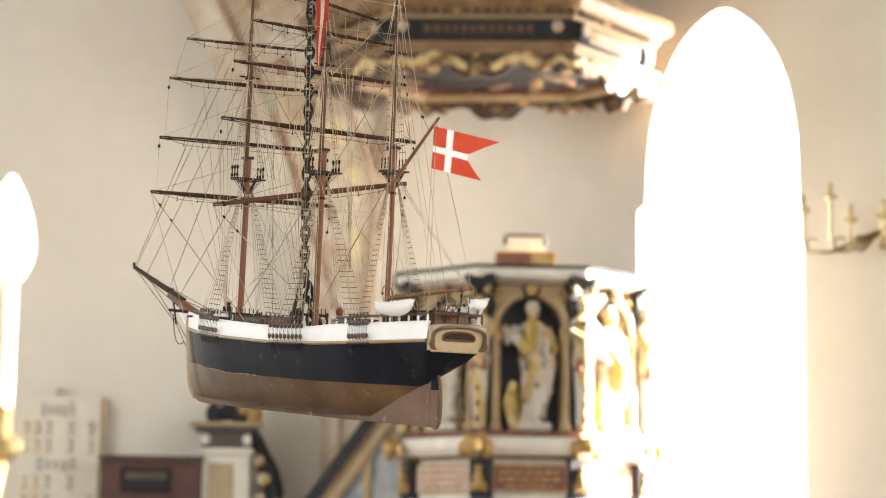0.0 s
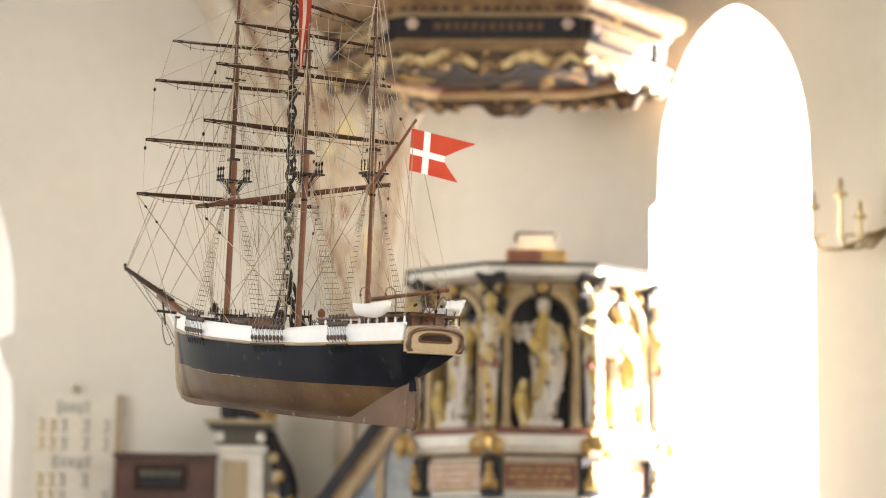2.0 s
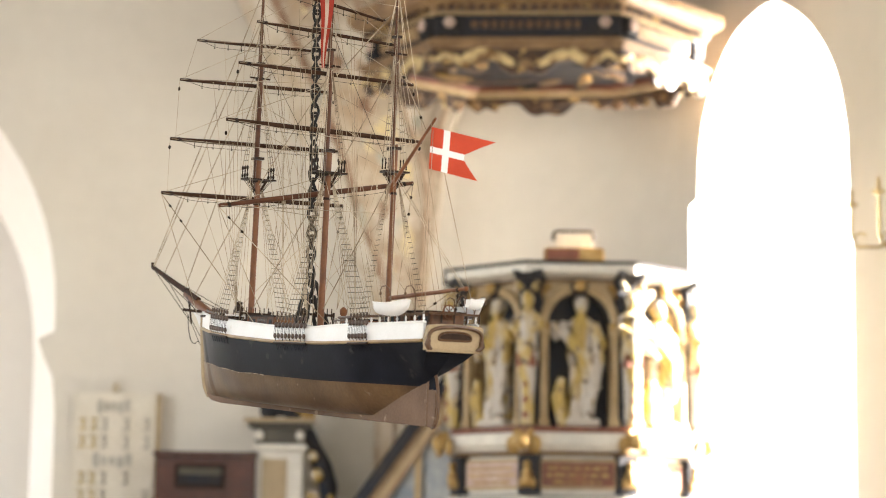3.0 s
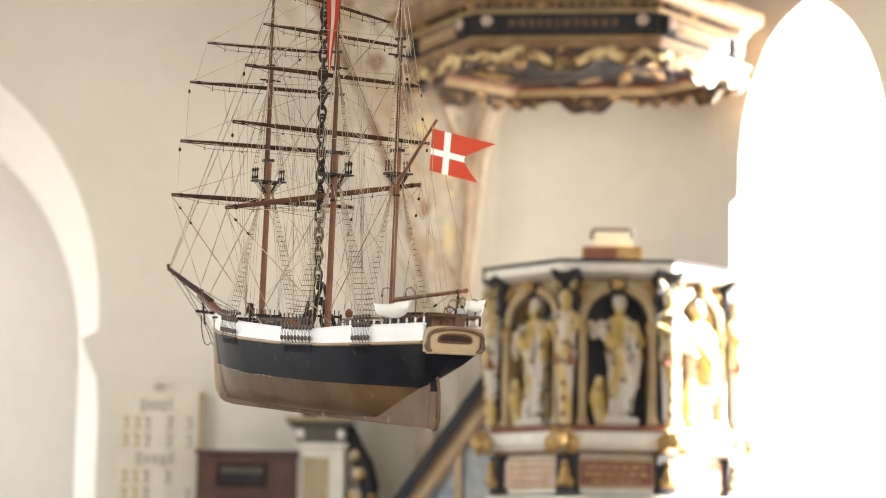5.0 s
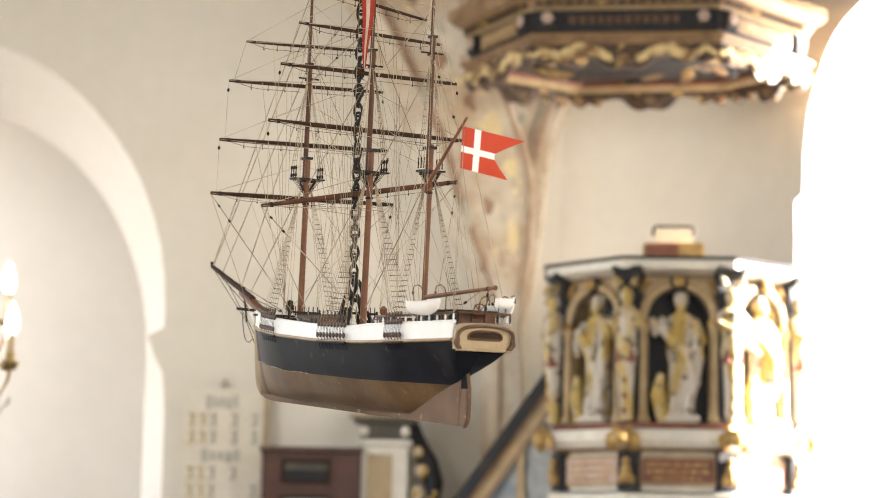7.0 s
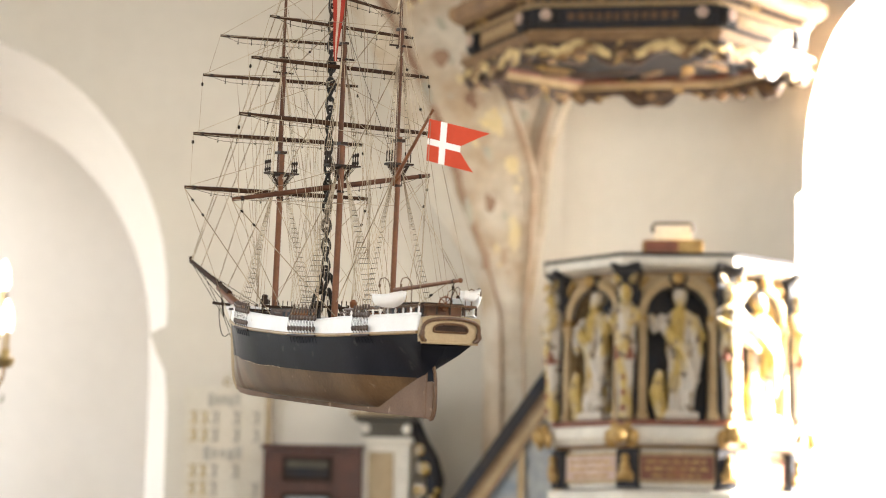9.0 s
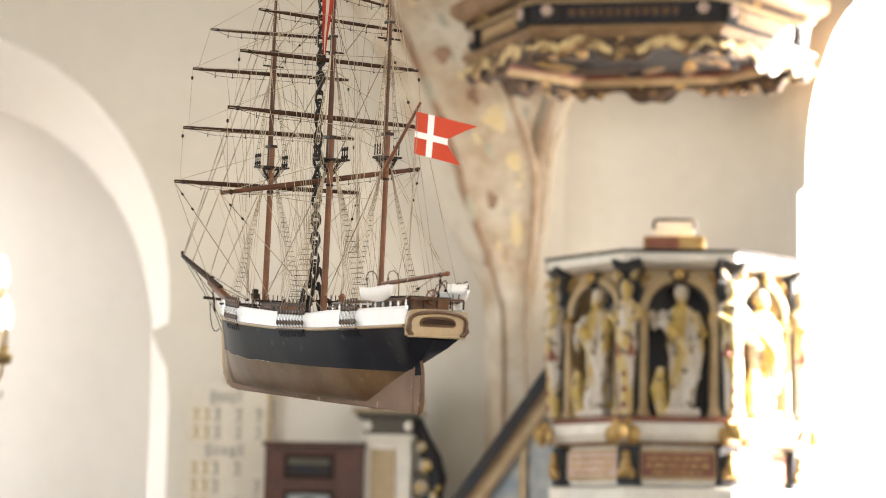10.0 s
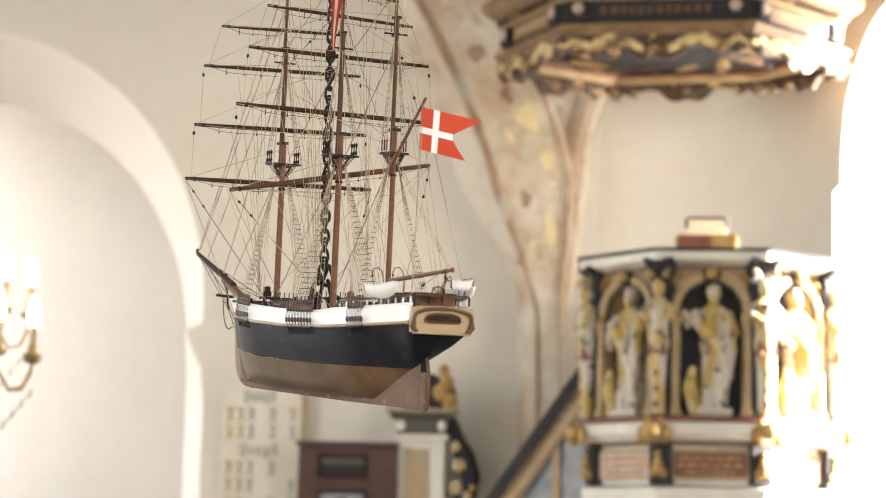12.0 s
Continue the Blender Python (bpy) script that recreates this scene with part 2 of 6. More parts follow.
def tube(bm, pts, radii, n=8, closed=False):
    """A round tube through points."""
    pts = [Vector(p) for p in pts]
    if not isinstance(radii, (list, tuple)):
        radii = [radii] * len(pts)
    rings = []
    last = None
    for i, p in enumerate(pts):
        a = pts[i - 1] if (i or closed) else p
        b = pts[(i + 1) % len(pts)] if (i + 1 < len(pts) or closed) else p
        way = (b - a).normalized()
        side = last - way * last.dot(way) if last is not None else way.orthogonal()
        side.normalize()
        last = side
        up = way.cross(side)
        rings.append([bm.verts.new(p + radii[i] * (side * math.cos(2 * math.pi * k / n) + up * math.sin(2 * math.pi * k / n))) for k in range(n)])
    for i in range(len(rings) - (0 if closed else 1)):
        r, s = rings[i], rings[(i + 1) % len(rings)]
        for k in range(n):
            bm.faces.new((r[k], r[(k + 1) % n], s[(k + 1) % n], s[k]))
    if not closed:
        bm.faces.new(rings[0][::-1])
        bm.faces.new(rings[-1])


def lathe(bm, profile, n=20, m=None):
    """Turns (radius, height) pairs about z."""
    rings = []
    for r, z in profile:
        rings.append([bm.verts.new((max(r, 1e-4) * math.cos(2 * math.pi * k / n), max(r, 1e-4) * math.sin(2 * math.pi * k / n), z)) for k in range(n)])
    for r, s in zip(rings, rings[1:]):
        for k in range(n):
            bm.faces.new((r[k], r[(k + 1) % n], s[(k + 1) % n], s[k]))
    bm.faces.new(rings[0][::-1])
    bm.faces.new(rings[-1])
    if m is not None:
        bmesh.ops.transform(bm, matrix=m, verts=[v for ring in rings for v in ring])


def ball(bm, c, r, m=None, seg=10):
    s = r if isinstance(r, (list, tuple)) else (r, r, r)
    bmesh.ops.create_uvsphere(bm, u_segments=seg, v_segments=max(6, seg * 2 // 3), radius=1.0, matrix=(m or Matrix()) @ Matrix.LocRotScale(c, None, s))


def slab(bm, outline, y0, y1):
    """An outline of (x, z) pairs, from y0 to y1."""
    a = [bm.verts.new((x, y0, z)) for x, z in outline]
    b = [bm.verts.new((x, y1, z)) for x, z in outline]
    n = len(a)
    bm.faces.new(a)
    bm.faces.new(b[::-1])
    for k in range(n):
        bm.faces.new((a[(k + 1) % n], a[k], b[k], b[(k + 1) % n]))
    bmesh.ops.recalc_face_normals(bm, faces=bm.faces[:])


def arc(cx, cz, r, a0, a1, n, ry=None):
    return [(cx + r * math.cos(radians(a0 + (a1 - a0) * k / n)), cz + (ry or r) * math.sin(radians(a0 + (a1 - a0) * k / n))) for k in range(n + 1)]


def strip(bm, front, back):
    """Faces between two equally long rows of points."""
    a, b = [bm.verts.new(p) for p in front], [bm.verts.new(p) for p in back]
    for k in range(len(a) - 1):
        bm.faces.new((a[k], a[k + 1], b[k + 1], b[k]))


# ---- large structure ----
def structure(name, bm, material, label):
    return tagged(part(name, bm, material, None, label, smooth=False), category=name.split("_")[0], kind="structure")


bm = bmesh.new()
box(bm, -6.2, 6.2, -6.2, 17.5, -0.2, 0.0)
structure("floor", bm, STONE, "worn grey stone church floor")


def wall_with_opening(name, m, x0, x1, z1, hole, depth, splay, label, jamb=None):
    """A wall in its own x and z, its face at y = 0, with an opening whose reveal narrows towards the back."""
    bm = bmesh.new()
    cx = (hole[0][0] + hole[-1][0]) / 2
    top = max(range(len(hole)), key=lambda k: hole[k][1])
    back = [(cx + (x - cx) * splay, z - (z - hole[0][1]) * (1 - splay) * 0.5) for x, z in hole]
    if jamb:
        back = [(cx + (jamb - cx) * splay if x > cx and hole[k][1] <= 3.0 else x, z) for k, (x, z) in enumerate(back)]
    for row, y in ((hole, 0.0), (back, depth)):
        vs = [bm.verts.new(p) for p in [(x0, y, 0), (x0, y, z1), (row[top][0], y, z1)]] + [bm.verts.new((x, y, z)) for x, z in reversed(row[: top + 1])]
        ground = bm.verts.new((row[0][0], y, 0)) if row[0][1] > 0.001 else None
        bm.faces.new(vs + ([ground] if ground else []))
        vs = [bm.verts.new(p) for p in [(x1, y, 0), (x1, y, z1), (row[top][0], y, z1)]] + [bm.verts.new((x, y, z)) for x, z in row[top:]]
        ground = bm.verts.new((row[-1][0], y, 0)) if row[0][1] > 0.001 else None
        bm.faces.new(vs + ([ground] if ground else []))
        if row[0][1] > 0.001:
            q = [(row[0][0], y, 0), (row[-1][0], y, 0), (row[-1][0], y, row[-1][1]), (row[0][0], y, row[0][1])]
            bm.faces.new([bm.verts.new(p) for p in q])
    bmesh.ops.recalc_face_normals(bm, faces=bm.faces[:])
    w = structure(name, bm, PLASTER, label)
    w.matrix_world = m
    bm = bmesh.new()
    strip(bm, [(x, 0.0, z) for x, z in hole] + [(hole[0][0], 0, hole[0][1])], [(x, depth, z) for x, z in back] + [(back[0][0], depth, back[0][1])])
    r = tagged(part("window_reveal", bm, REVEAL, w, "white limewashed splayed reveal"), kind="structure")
    return w


# wall behind the hymn board, with a tall arched niche
A_C, A_Z, A_R = -3.56, 3.12, 1.62
hole = [(A_C - A_R, 0.0), (A_C - A_R, 2.95)] + [(x, z) for x, z in reversed(arc(A_C, A_Z, A_R, 0, 180, 28, ry=1.72))] + [(A_C + A_R, 3.0), (A_C + A_R - 0.10, 2.95), (A_C + A_R - 0.06, 2.84), (A_C + A_R, 2.72), (A_C + A_R + 0.02, 2.5), (A_C + A_R + 0.03, 0.0)]
wall_with_opening("wall_north", pose(0, 13.25, 0), -6.2, 1.6, 7.6, hole, 0.75, 0.86, "cream limewashed church wall with an arched niche", jamb=A_C + A_R)
# wall with the bright lancet window
hole = [(0.908, 1.2), (0.908, 3.71), (0.985, 3.74), (0.991, 3.947), (1.038, 4.205), (1.141, 4.42), (1.269, 4.594), (1.444, 4.707), (1.66, 4.755), (1.88, 4.64), (2.026, 4.495), (2.13, 4.339), (2.203, 4.155), (2.248, 3.933), (2.264, 3.58), (2.285, 3.54), (2.285, 1.2)]


def rounded(pts, n=4):
    """The same outline with a smooth curve through its points."""
    out = []
    for i in range(len(pts) - 1):
        p0, p1, p2, p3 = (Vector(pts[max(0, min(len(pts) - 1, k))]) for k in (i - 1, i, i + 1, i + 2))
        for k in range(n):
            t = k / n
            q = 0.5 * ((2 * p1) + (p2 - p0) * t + (2 * p0 - 5 * p1 + 4 * p2 - p3) * t * t + (3 * p1 - p0 - 3 * p2 + p3) * t ** 3)
            out.append((q.x, q.y))
    return out + [tuple(pts[-1])]


hole = hole[:3] + rounded(hole[3:14]) + hole[14:]
wall_with_opening("wall_east", WX, -0.3, 9.0, 7.6, hole, 0.30, 1.25, "cream limewashed church wall with a lancet window")

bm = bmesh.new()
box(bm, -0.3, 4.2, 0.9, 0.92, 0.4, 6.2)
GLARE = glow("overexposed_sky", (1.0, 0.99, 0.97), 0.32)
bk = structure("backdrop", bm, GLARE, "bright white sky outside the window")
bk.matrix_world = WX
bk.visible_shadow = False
DECKDARK = mat("dark_varnished_cabin_wood", (0.19, 0.078, 0.033), 0.42, second=(0.05, 0.024, 0.014), scale=22, fine=140, spread=0.3, spec=0.2)
OLIVE = mat("dark_olive_paint", (0.10, 0.085, 0.06), 0.5, second=(0.06, 0.05, 0.04), scale=12, fine=60)
LANYARD = mat("faded_streamer_cloth", (0.55, 0.44, 0.34), 0.8, second=(0.42, 0.30, 0.22), scale=40, fine=300)
DARKCARVE = mat("dark_gilded_carving", (0.11, 0.058, 0.028), 0.45, second=(0.04, 0.026, 0.022), scale=26, fine=90, bump=0.4, spread=0.3, wear_or_shade=((0.40, 0.25, 0.09), 15, 0.60))
PANEL = mat("pale_ochre_paint", (0.52, 0.38, 0.21), 0.5, second=(0.36, 0.24, 0.11), scale=12, fine=60, bump=0.15)
PINK = mat("pink_marbled_paint", (0.62, 0.47, 0.38), 0.5, second=(0.45, 0.30, 0.24), scale=14, fine=60)
SCUFF = mat("scuffed_paint", (0.36, 0.28, 0.20), 0.7, second=(0.14, 0.09, 0.06), scale=60, fine=300, spread=0.25)
DEEPRED = mat("deep_red_streamer_cloth", (0.36, 0.045, 0.03), 0.8, second=(0.28, 0.035, 0.022), scale=25, fine=400, spec=0.1)
# unseen side and west walls with openings added for fill lamps, ceiling, chapel behind the niche
def plain_wall(name, x0, x1, y0, y1, holes, label):
    """A wall box along y (or x) with rectangular openings (from, to, sill, head)."""
    bm = bmesh.new()
    along_y = (y1 - y0) > (x1 - x0)
    a, b = (y0, y1) if along_y else (x0, x1)
    cuts = sorted(holes)
    at = a
    pieces = []
    for h0, h1, s, e in cuts:
        pieces += [(at, h0, 0, 7.6), (h0, h1, 0, s), (h0, h1, e, 7.6)]
        at = h1
    pieces.append((at, b, 0, 7.6))
    for p0, p1, s, e in pieces:
        if along_y:
            box(bm, x0, x1, p0, p1, s, e)
        else:
            box(bm, p0, p1, y0, y1, s, e)
    return structure(name, bm, PLASTER, label)


plain_wall("wall_south", 5.5, 6.1, -6.0, 10.2, [(2.1, 3.9, 2.2, 5.6)], "cream limewashed side wall with tall windows")
plain_wall("wall_aisle", -6.1, -5.5, -6.0, 13.3, [(1.1, 2.9, 2.2, 5.6), (8.8, 10.4, 2.2, 5.6)], "cream limewashed side wall with a tall window")
plain_wall("wall_west", -6.0, 6.0, -6.1, -5.5, [(-1.0, 2.0, 1.7, 4.9)], "cream limewashed end wall with a wide window")
bm = bmesh.new()
box(bm, -6.2, 6.2, -6.2, 17.5, 7.6, 7.8)
structure("ceiling", bm, PLASTER, "pale plastered church ceiling")
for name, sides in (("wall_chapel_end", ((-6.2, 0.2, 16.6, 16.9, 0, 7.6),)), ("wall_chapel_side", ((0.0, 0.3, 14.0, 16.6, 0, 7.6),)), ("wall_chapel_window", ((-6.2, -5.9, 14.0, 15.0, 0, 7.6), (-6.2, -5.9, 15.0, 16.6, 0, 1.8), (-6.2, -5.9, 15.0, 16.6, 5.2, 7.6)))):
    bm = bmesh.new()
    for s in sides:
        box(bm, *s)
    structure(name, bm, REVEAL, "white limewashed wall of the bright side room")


# painted vault ribs that spring from the corner
def rib(name, pts, w, d, label):
    """A flat-faced rib swept along pts; w across, d deep."""
    fine = []
    for i in range(len(pts) - 1):
        p0, p1, p2, p3 = (Vector(pts[max(0, min(len(pts) - 1, k))]) for k in (i - 1, i, i + 1, i + 2))
        for k in range(6):
            t = k / 6
            fine.append(0.5 * ((2 * p1) + (p2 - p0) * t + (2 * p0 - 5 * p1 + 4 * p2 - p3) * t * t + (3 * p1 - p0 - 3 * p2 + p3) * t ** 3))
    fine.append(Vector(pts[-1]))
    return fine


def rib_mesh(name, fine, out, off, w, d, material, parent, label, kind=""):
    bm = bmesh.new()
    rows = []
    for i, p in enumerate(fine):
        way = (fine[min(i + 1, len(fine) - 1)] - fine[max(i - 1, 0)]).normalized()
        side = way.cross(out).normalized()
        g = min(1.0, max(0.3, (p.z - 2.75) / 1.1))
        c = p + side * off * g
        rows.append([bm.verts.new(c + side * (s * w * g / 2) + out * q) for s, q in ((-1, -0.3), (-1, d * 0.8), (-0.8, d), (0.8, d), (1, d * 0.8), (1, -0.3))])
    for r, s in zip(rows, rows[1:]):
        for k in range(5):
            bm.faces.new((r[k], r[k + 1], s[k + 1], s[k]))
    bmesh.ops.recalc_face_normals(bm, faces=bm.faces[:])
    return tagged(part(name, bm, material, parent, label, smooth=False), kind=kind)


OUT = Vector((-0.1, -1.0, 0.05)).normalized()
LEFT_RIB = rib("rib", [(0.20, 13.2, 0.0), (0.19, 13.2, 2.3), (0.18, 13.19, 2.9), (0.16, 13.17, 3.3), (0.115, 13.14, 3.65), (0.055, 13.1, 3.97), (-0.095, 13.06, 4.37), (-0.35, 12.98, 4.9), (-0.64, 12.85, 5.4), (-1.15, 12.6, 6.1), (-2.2, 12.2, 6.8), (-3.4, 11.6, 7.5)], 0.5, 0.1, "")
v = tagged(rib_mesh("vault_rib", LEFT_RIB, OUT, -0.02, 0.50, 0.10, FRESCO, None, "painted plaster vault rib with faded brown ornament"), category="vault rib", kind="structure")
rib_mesh("painted_band", LEFT_RIB, OUT, -0.235, 0.045, 0.115, FRESCO_RED, v, "faded red-brown painted edge")
rib_mesh("painted_band", LEFT_RIB, OUT, 0.20, 0.04, 0.115, FRESCO_BROWN, v, "faded brown painted edge")
RIGHT_RIB = rib("rib", [(0.24, 13.2, 0.0), (0.22, 13.2, 2.4), (0.23, 13.19, 2.9), (0.265, 13.18, 3.3), (0.29, 13.16, 3.65), (0.298, 13.14, 3.82), (0.32, 13.11, 4.1), (0.395, 13.08, 4.37), (0.56, 13.0, 4.8), (0.80, 12.85, 5.4), (1.2, 12.5, 6.3), (1.9, 11.8, 7.5)], 0.3, 0.08, "")
v2 = tagged(rib_mesh("vault_rib", RIGHT_RIB, OUT, 0.0, 0.14, 0.05, FRESCO, None, "narrow plaster vault rib with a brown painted edge"), category="vault rib", kind="structure")
rib_mesh("painted_band", RIGHT_RIB, OUT, -0.005, 0.055, 0.065, FRESCO_BROWN, v2, "faded red-brown painted line")


def ornament(row, z, off, w, h, lift, material, seed):
    """An uneven painted patch on a rib, at a height and a distance from its middle."""
    rnd = random.Random(seed)
    k = next(i for i in range(len(row) - 1) if row[i].z <= z <= row[i + 1].z)
    p = row[k].lerp(row[k + 1], (z - row[k].z) / (row[k + 1].z - row[k].z))
    way = (row[k + 1] - row[k]).normalized()
    side = way.cross(OUT).normalized()
    n = 14
    ring = []
    for q in range(n):
        a = 2 * math.pi * q / n
        r = 1 + rnd.uniform(-0.35, 0.25)
        ring.append(p + side * (off + w / 2 * math.cos(a) * r) + way * (h / 2 * math.sin(a) * r))
    bm = bmesh.new()
    lo, hi = [bm.verts.new(c + OUT * 0.09) for c in ring], [bm.verts.new(c + OUT * lift) for c in ring]
    bm.faces.new(hi)
    for q in range(n):
        bm.faces.new((lo[q], lo[(q + 1) % n], hi[(q + 1) % n], hi[q]))
    part("painted_ornament", bm, material, v)


# faded flowers, leaves and dashes on the broad rib
for i, (z, off, w, h, m) in enumerate([(4.64, -0.07, 0.10, 0.11, FRESCO_RED), (4.36, 0.0, 0.07, 0.12, FRESCO_RED), (3.75, -0.07, 0.06, 0.12, FRESCO_RED), (4.57, 0.06, 0.06, 0.10, FRESCO_BROWN), (4.20, 0.09, 0.10, 0.22, FRESCO_YELLOW), (3.55, 0.05, 0.07, 0.2, FRESCO_YELLOW), (3.95, 0.10, 0.08, 0.12, FRESCO_YELLOW), (4.8, 0.02, 0.06, 0.12, FRESCO_GREY), (5.0, -0.06, 0.08, 0.11, FRESCO_RED), (5.2, 0.08, 0.08, 0.10, FRESCO_BROWN), (4.05, -0.02, 0.05, 0.09, FRESCO_GREY), (3.42, -0.03, 0.05, 0.13, FRESCO_BROWN), (4.45, 0.13, 0.07, 0.09, FRESCO_YELLOW)]):
    ornament(LEFT_RIB, z, off, w, h, 0.106, m, i)
for i, z in enumerate((3.42, 3.72, 3.98, 4.28, 4.5, 4.78, 5.06)):
    ornament(LEFT_RIB, z, -0.23 * min(1.0, (z - 2.75) / 1.1), 0.05, 0.17, 0.118, (FRESCO_RED, FRESCO_GREY, FRESCO_RED)[i % 3], 40 + i)
rnd = random.Random(11)
for i in range(30):
    z = rnd.uniform(3.3, 5.3)
    ornament(LEFT_RIB, z, rnd.uniform(-0.14, 0.16) * min(1.0, (z - 2.75) / 1.1), rnd.uniform(0.02, 0.05), rnd.uniform(0.03, 0.08), 0.1025, rnd.choice((FRESCO_GREY, FRESCO_YELLOW, FRESCO_YELLOW, FRESCO_BROWN)), 90 + i)

# vault web between the ribs and the wall
def rib_at(row, z):
    for p, q in zip(row, row[1:]):
        if p.z <= z <= q.z:
            return p.lerp(q, (z - p.z) / max(1e-6, q.z - p.z))
    return row[-1]


bm = bmesh.new()
levels = [2.9 + 0.2 * k for k in range(18)]
strip(bm, [rib_at(LEFT_RIB, z) + Vector((0.1, -0.02, 0)) for z in levels], [rib_at(RIGHT_RIB, z) + Vector((0, -0.02, 0)) for z in levels])
tagged(part("vault_web", bm, FRESCO, None, "plaster vault cell with faded painted flowers"), category="vault", kind="structure")
for i, (z, f, w) in enumerate(((4.3, 0.6, 0.06), (4.45, 0.75, 0.05), (4.6, 0.6, 0.07), (4.75, 0.8, 0.05), (4.8, 0.5, 0.05))):
    p = rib_at(LEFT_RIB, z).lerp(rib_at(RIGHT_RIB, z), f)
    bm = bmesh.new()
    for q in range(5):
        a = 2 * math.pi * q / 5 + i
        ball(bm, (p.x + w * 0.5 * math.cos(a), p.y - 0.022, p.z + w * 0.5 * math.sin(a)), (w * 0.42, 0.006, w * 0.42), seg=8)
    part("painted_flower", bm, FRESCO_RED if i % 2 else FRESCO_GREY, v2)
# smooth shoulder between the broad rib and the wall
bm = bmesh.new()
levels = [0.0, 0.9, 1.8, 2.4] + [2.6 + 0.15 * k for k in range(22)]
shoulder = []
for f in (0.0, 0.25, 0.5, 0.75, 1.0):
    row = []
    for z in levels:
        p = rib_at(LEFT_RIB, z)
        g = min(1.0, max(0.4, (z - 2.75) / 1.1))
        row.append(Vector((p.x - 0.23 * g - 0.26 * g * f, (p.y - 0.03) * (1 - f ** 1.6) + 13.245 * f ** 1.6, z + 0.04 * f)))
    shoulder.append(row)
for a, c in zip(shoulder, shoulder[1:]):
    strip(bm, a, c)
bmesh.ops.remove_doubles(bm, verts=bm.verts[:], dist=0.0005)
tagged(part("vault_web", bm, STAINED, None, "curved stained plaster shoulder of the vault"), category="vault", kind="structure")


# soft plaster folds that run up into the vault
for x, w, d in ((0.60, 0.17, 0.022),):
    bm = bmesh.new()
    rows = [[(x + 0.12 * max(0.0, z - 3.6) ** 1.5 * 0.3 + w * math.cos(math.pi * k / 12), 13.255 - d * math.sin(math.pi * k / 12) ** 2 - 0.06 * max(0.0, z - 4.2) ** 2, z) for k in range(13)] for z in [0.38 * j for j in range(21)]]
    for a, c in zip(rows, rows[1:]):
        strip(bm, a, c)
    tagged(part("wall_fold", bm, PLASTER, None, "soft rounded plaster wall fold"), category="wall", kind="structure")

# the corner behind the pulpit is plastered in a soft curve
bm = bmesh.new()
ends = (Vector((0.55, 13.238, 0)), Vector((1.348, 13.25, 0)), WX @ Vector((0.80, -0.002, 0)))
grid = []
for k in range(19):
    t = k / 18
    p = ends[0] * (1 - t) ** 2 + ends[1] * (2 * t * (1 - t)) + ends[2] * t * t
    grid.append([bm.verts.new((p.x, p.y, z)) for z in (0.0, 2.5, 5.0, 7.6)])
for a, c in zip(grid, grid[1:]):
    for k in range(3):
        bm.faces.new((a[k], c[k], c[k + 1], a[k + 1]))
tagged(part("wall_cove", bm, PLASTER, None, "cream limewashed wall rounded into the corner"), category="wall", kind="structure")

# ---- pulpit ----
PUL = thing("pulpit", pose(1.06, 12.1, 0), "gilded and painted carved wooden pulpit with figures in niches", "pulpit")
SIDE, APO = 0.50, 0.604


def face_m(k, apo=APO):
    a = 268 + 45 * k
    return Matrix.Rotation(radians(a - 270), 4, "Z") @ Matrix.Translation((0, -apo, 0))


def octagon(bm, profile, first=-3, last=4):
    """Mouldings round the eight sides: (apothem, z) pairs."""
    rings = []
    for apo, z in profile:
        R = apo / math.cos(radians(22.5))
        rings.append([bm.verts.new((R * math.cos(radians(268 + 22.5 + 45 * k)), R * math.sin(radians(268 + 22.5 + 45 * k)), z)) for k in range(8)])
    for r, s in zip(rings, rings[1:]):
        for k in range(8):
            bm.faces.new((r[k], r[(k + 1) % 8], s[(k + 1) % 8], s[k]))
    bm.faces.new(rings[0][::-1])
    bm.faces.new(rings[-1])


def oct_part(name, profile, m, label=""):
    bm = bmesh.new()
    octagon(bm, profile)
    return part(name, bm, m, PUL, label, smooth=False)


oct_part("core", [(0.50, 1.9), (0.50, 3.12)], BLUEBLACK)
oct_part("upper_cornice", [(0.58, 3.145), (0.63, 3.147), (0.66, 3.158), (0.695, 3.17), (0.70, 3.212), (0.60, 3.215)], CREAM, "cream marbled cornice")
oct_part("cornice_cap", [(0.60, 3.213), (0.71, 3.2145), (0.714, 3.229), (0.60, 3.24)], BLUEBLACK, "blue-black cap moulding")
oct_part("architrave", [(0.57, 3.131), (0.622, 3.133), (0.622, 3.143), (0.57, 3.144)], OCHRE)
oct_part("ledge_shadow", [(0.56, 2.335), (0.66, 2.338), (0.66, 2.362), (0.56, 2.364)], OXBLOOD)
oct_part("ledge", [(0.56, 2.235), (0.655, 2.238), (0.67, 2.26), (0.69, 2.268), (0.70, 2.328), (0.56, 2.334)], CREAM, "cream marbled ledge")
oct_part("ledge_bed", [(0.55, 2.215), (0.635, 2.218), (0.64, 2.234), (0.55, 2.234)], OCHRE)
oct_part("frieze", [(0.54, 2.01), (0.605, 2.012), (0.605, 2.213), (0.54, 2.214)], CREAM, "cream frieze")
oct_part("lower_cornice", [(0.54, 1.88), (0.65, 1.885), (0.67, 1.91), (0.675, 1.995), (0.54, 2.008)], CREAM)
oct_part("console", [(0.16, 0.9), (0.17, 1.2), (0.24, 1.4), (0.40, 1.6), (0.56, 1.78), (0.58, 1.9)], BLUEGREY, "blue-grey marbled console")
oct_part("stem", [(0.26, 0.0), (0.26, 0.15), (0.14, 0.25), (0.13, 0.9)], BLUEGREY)


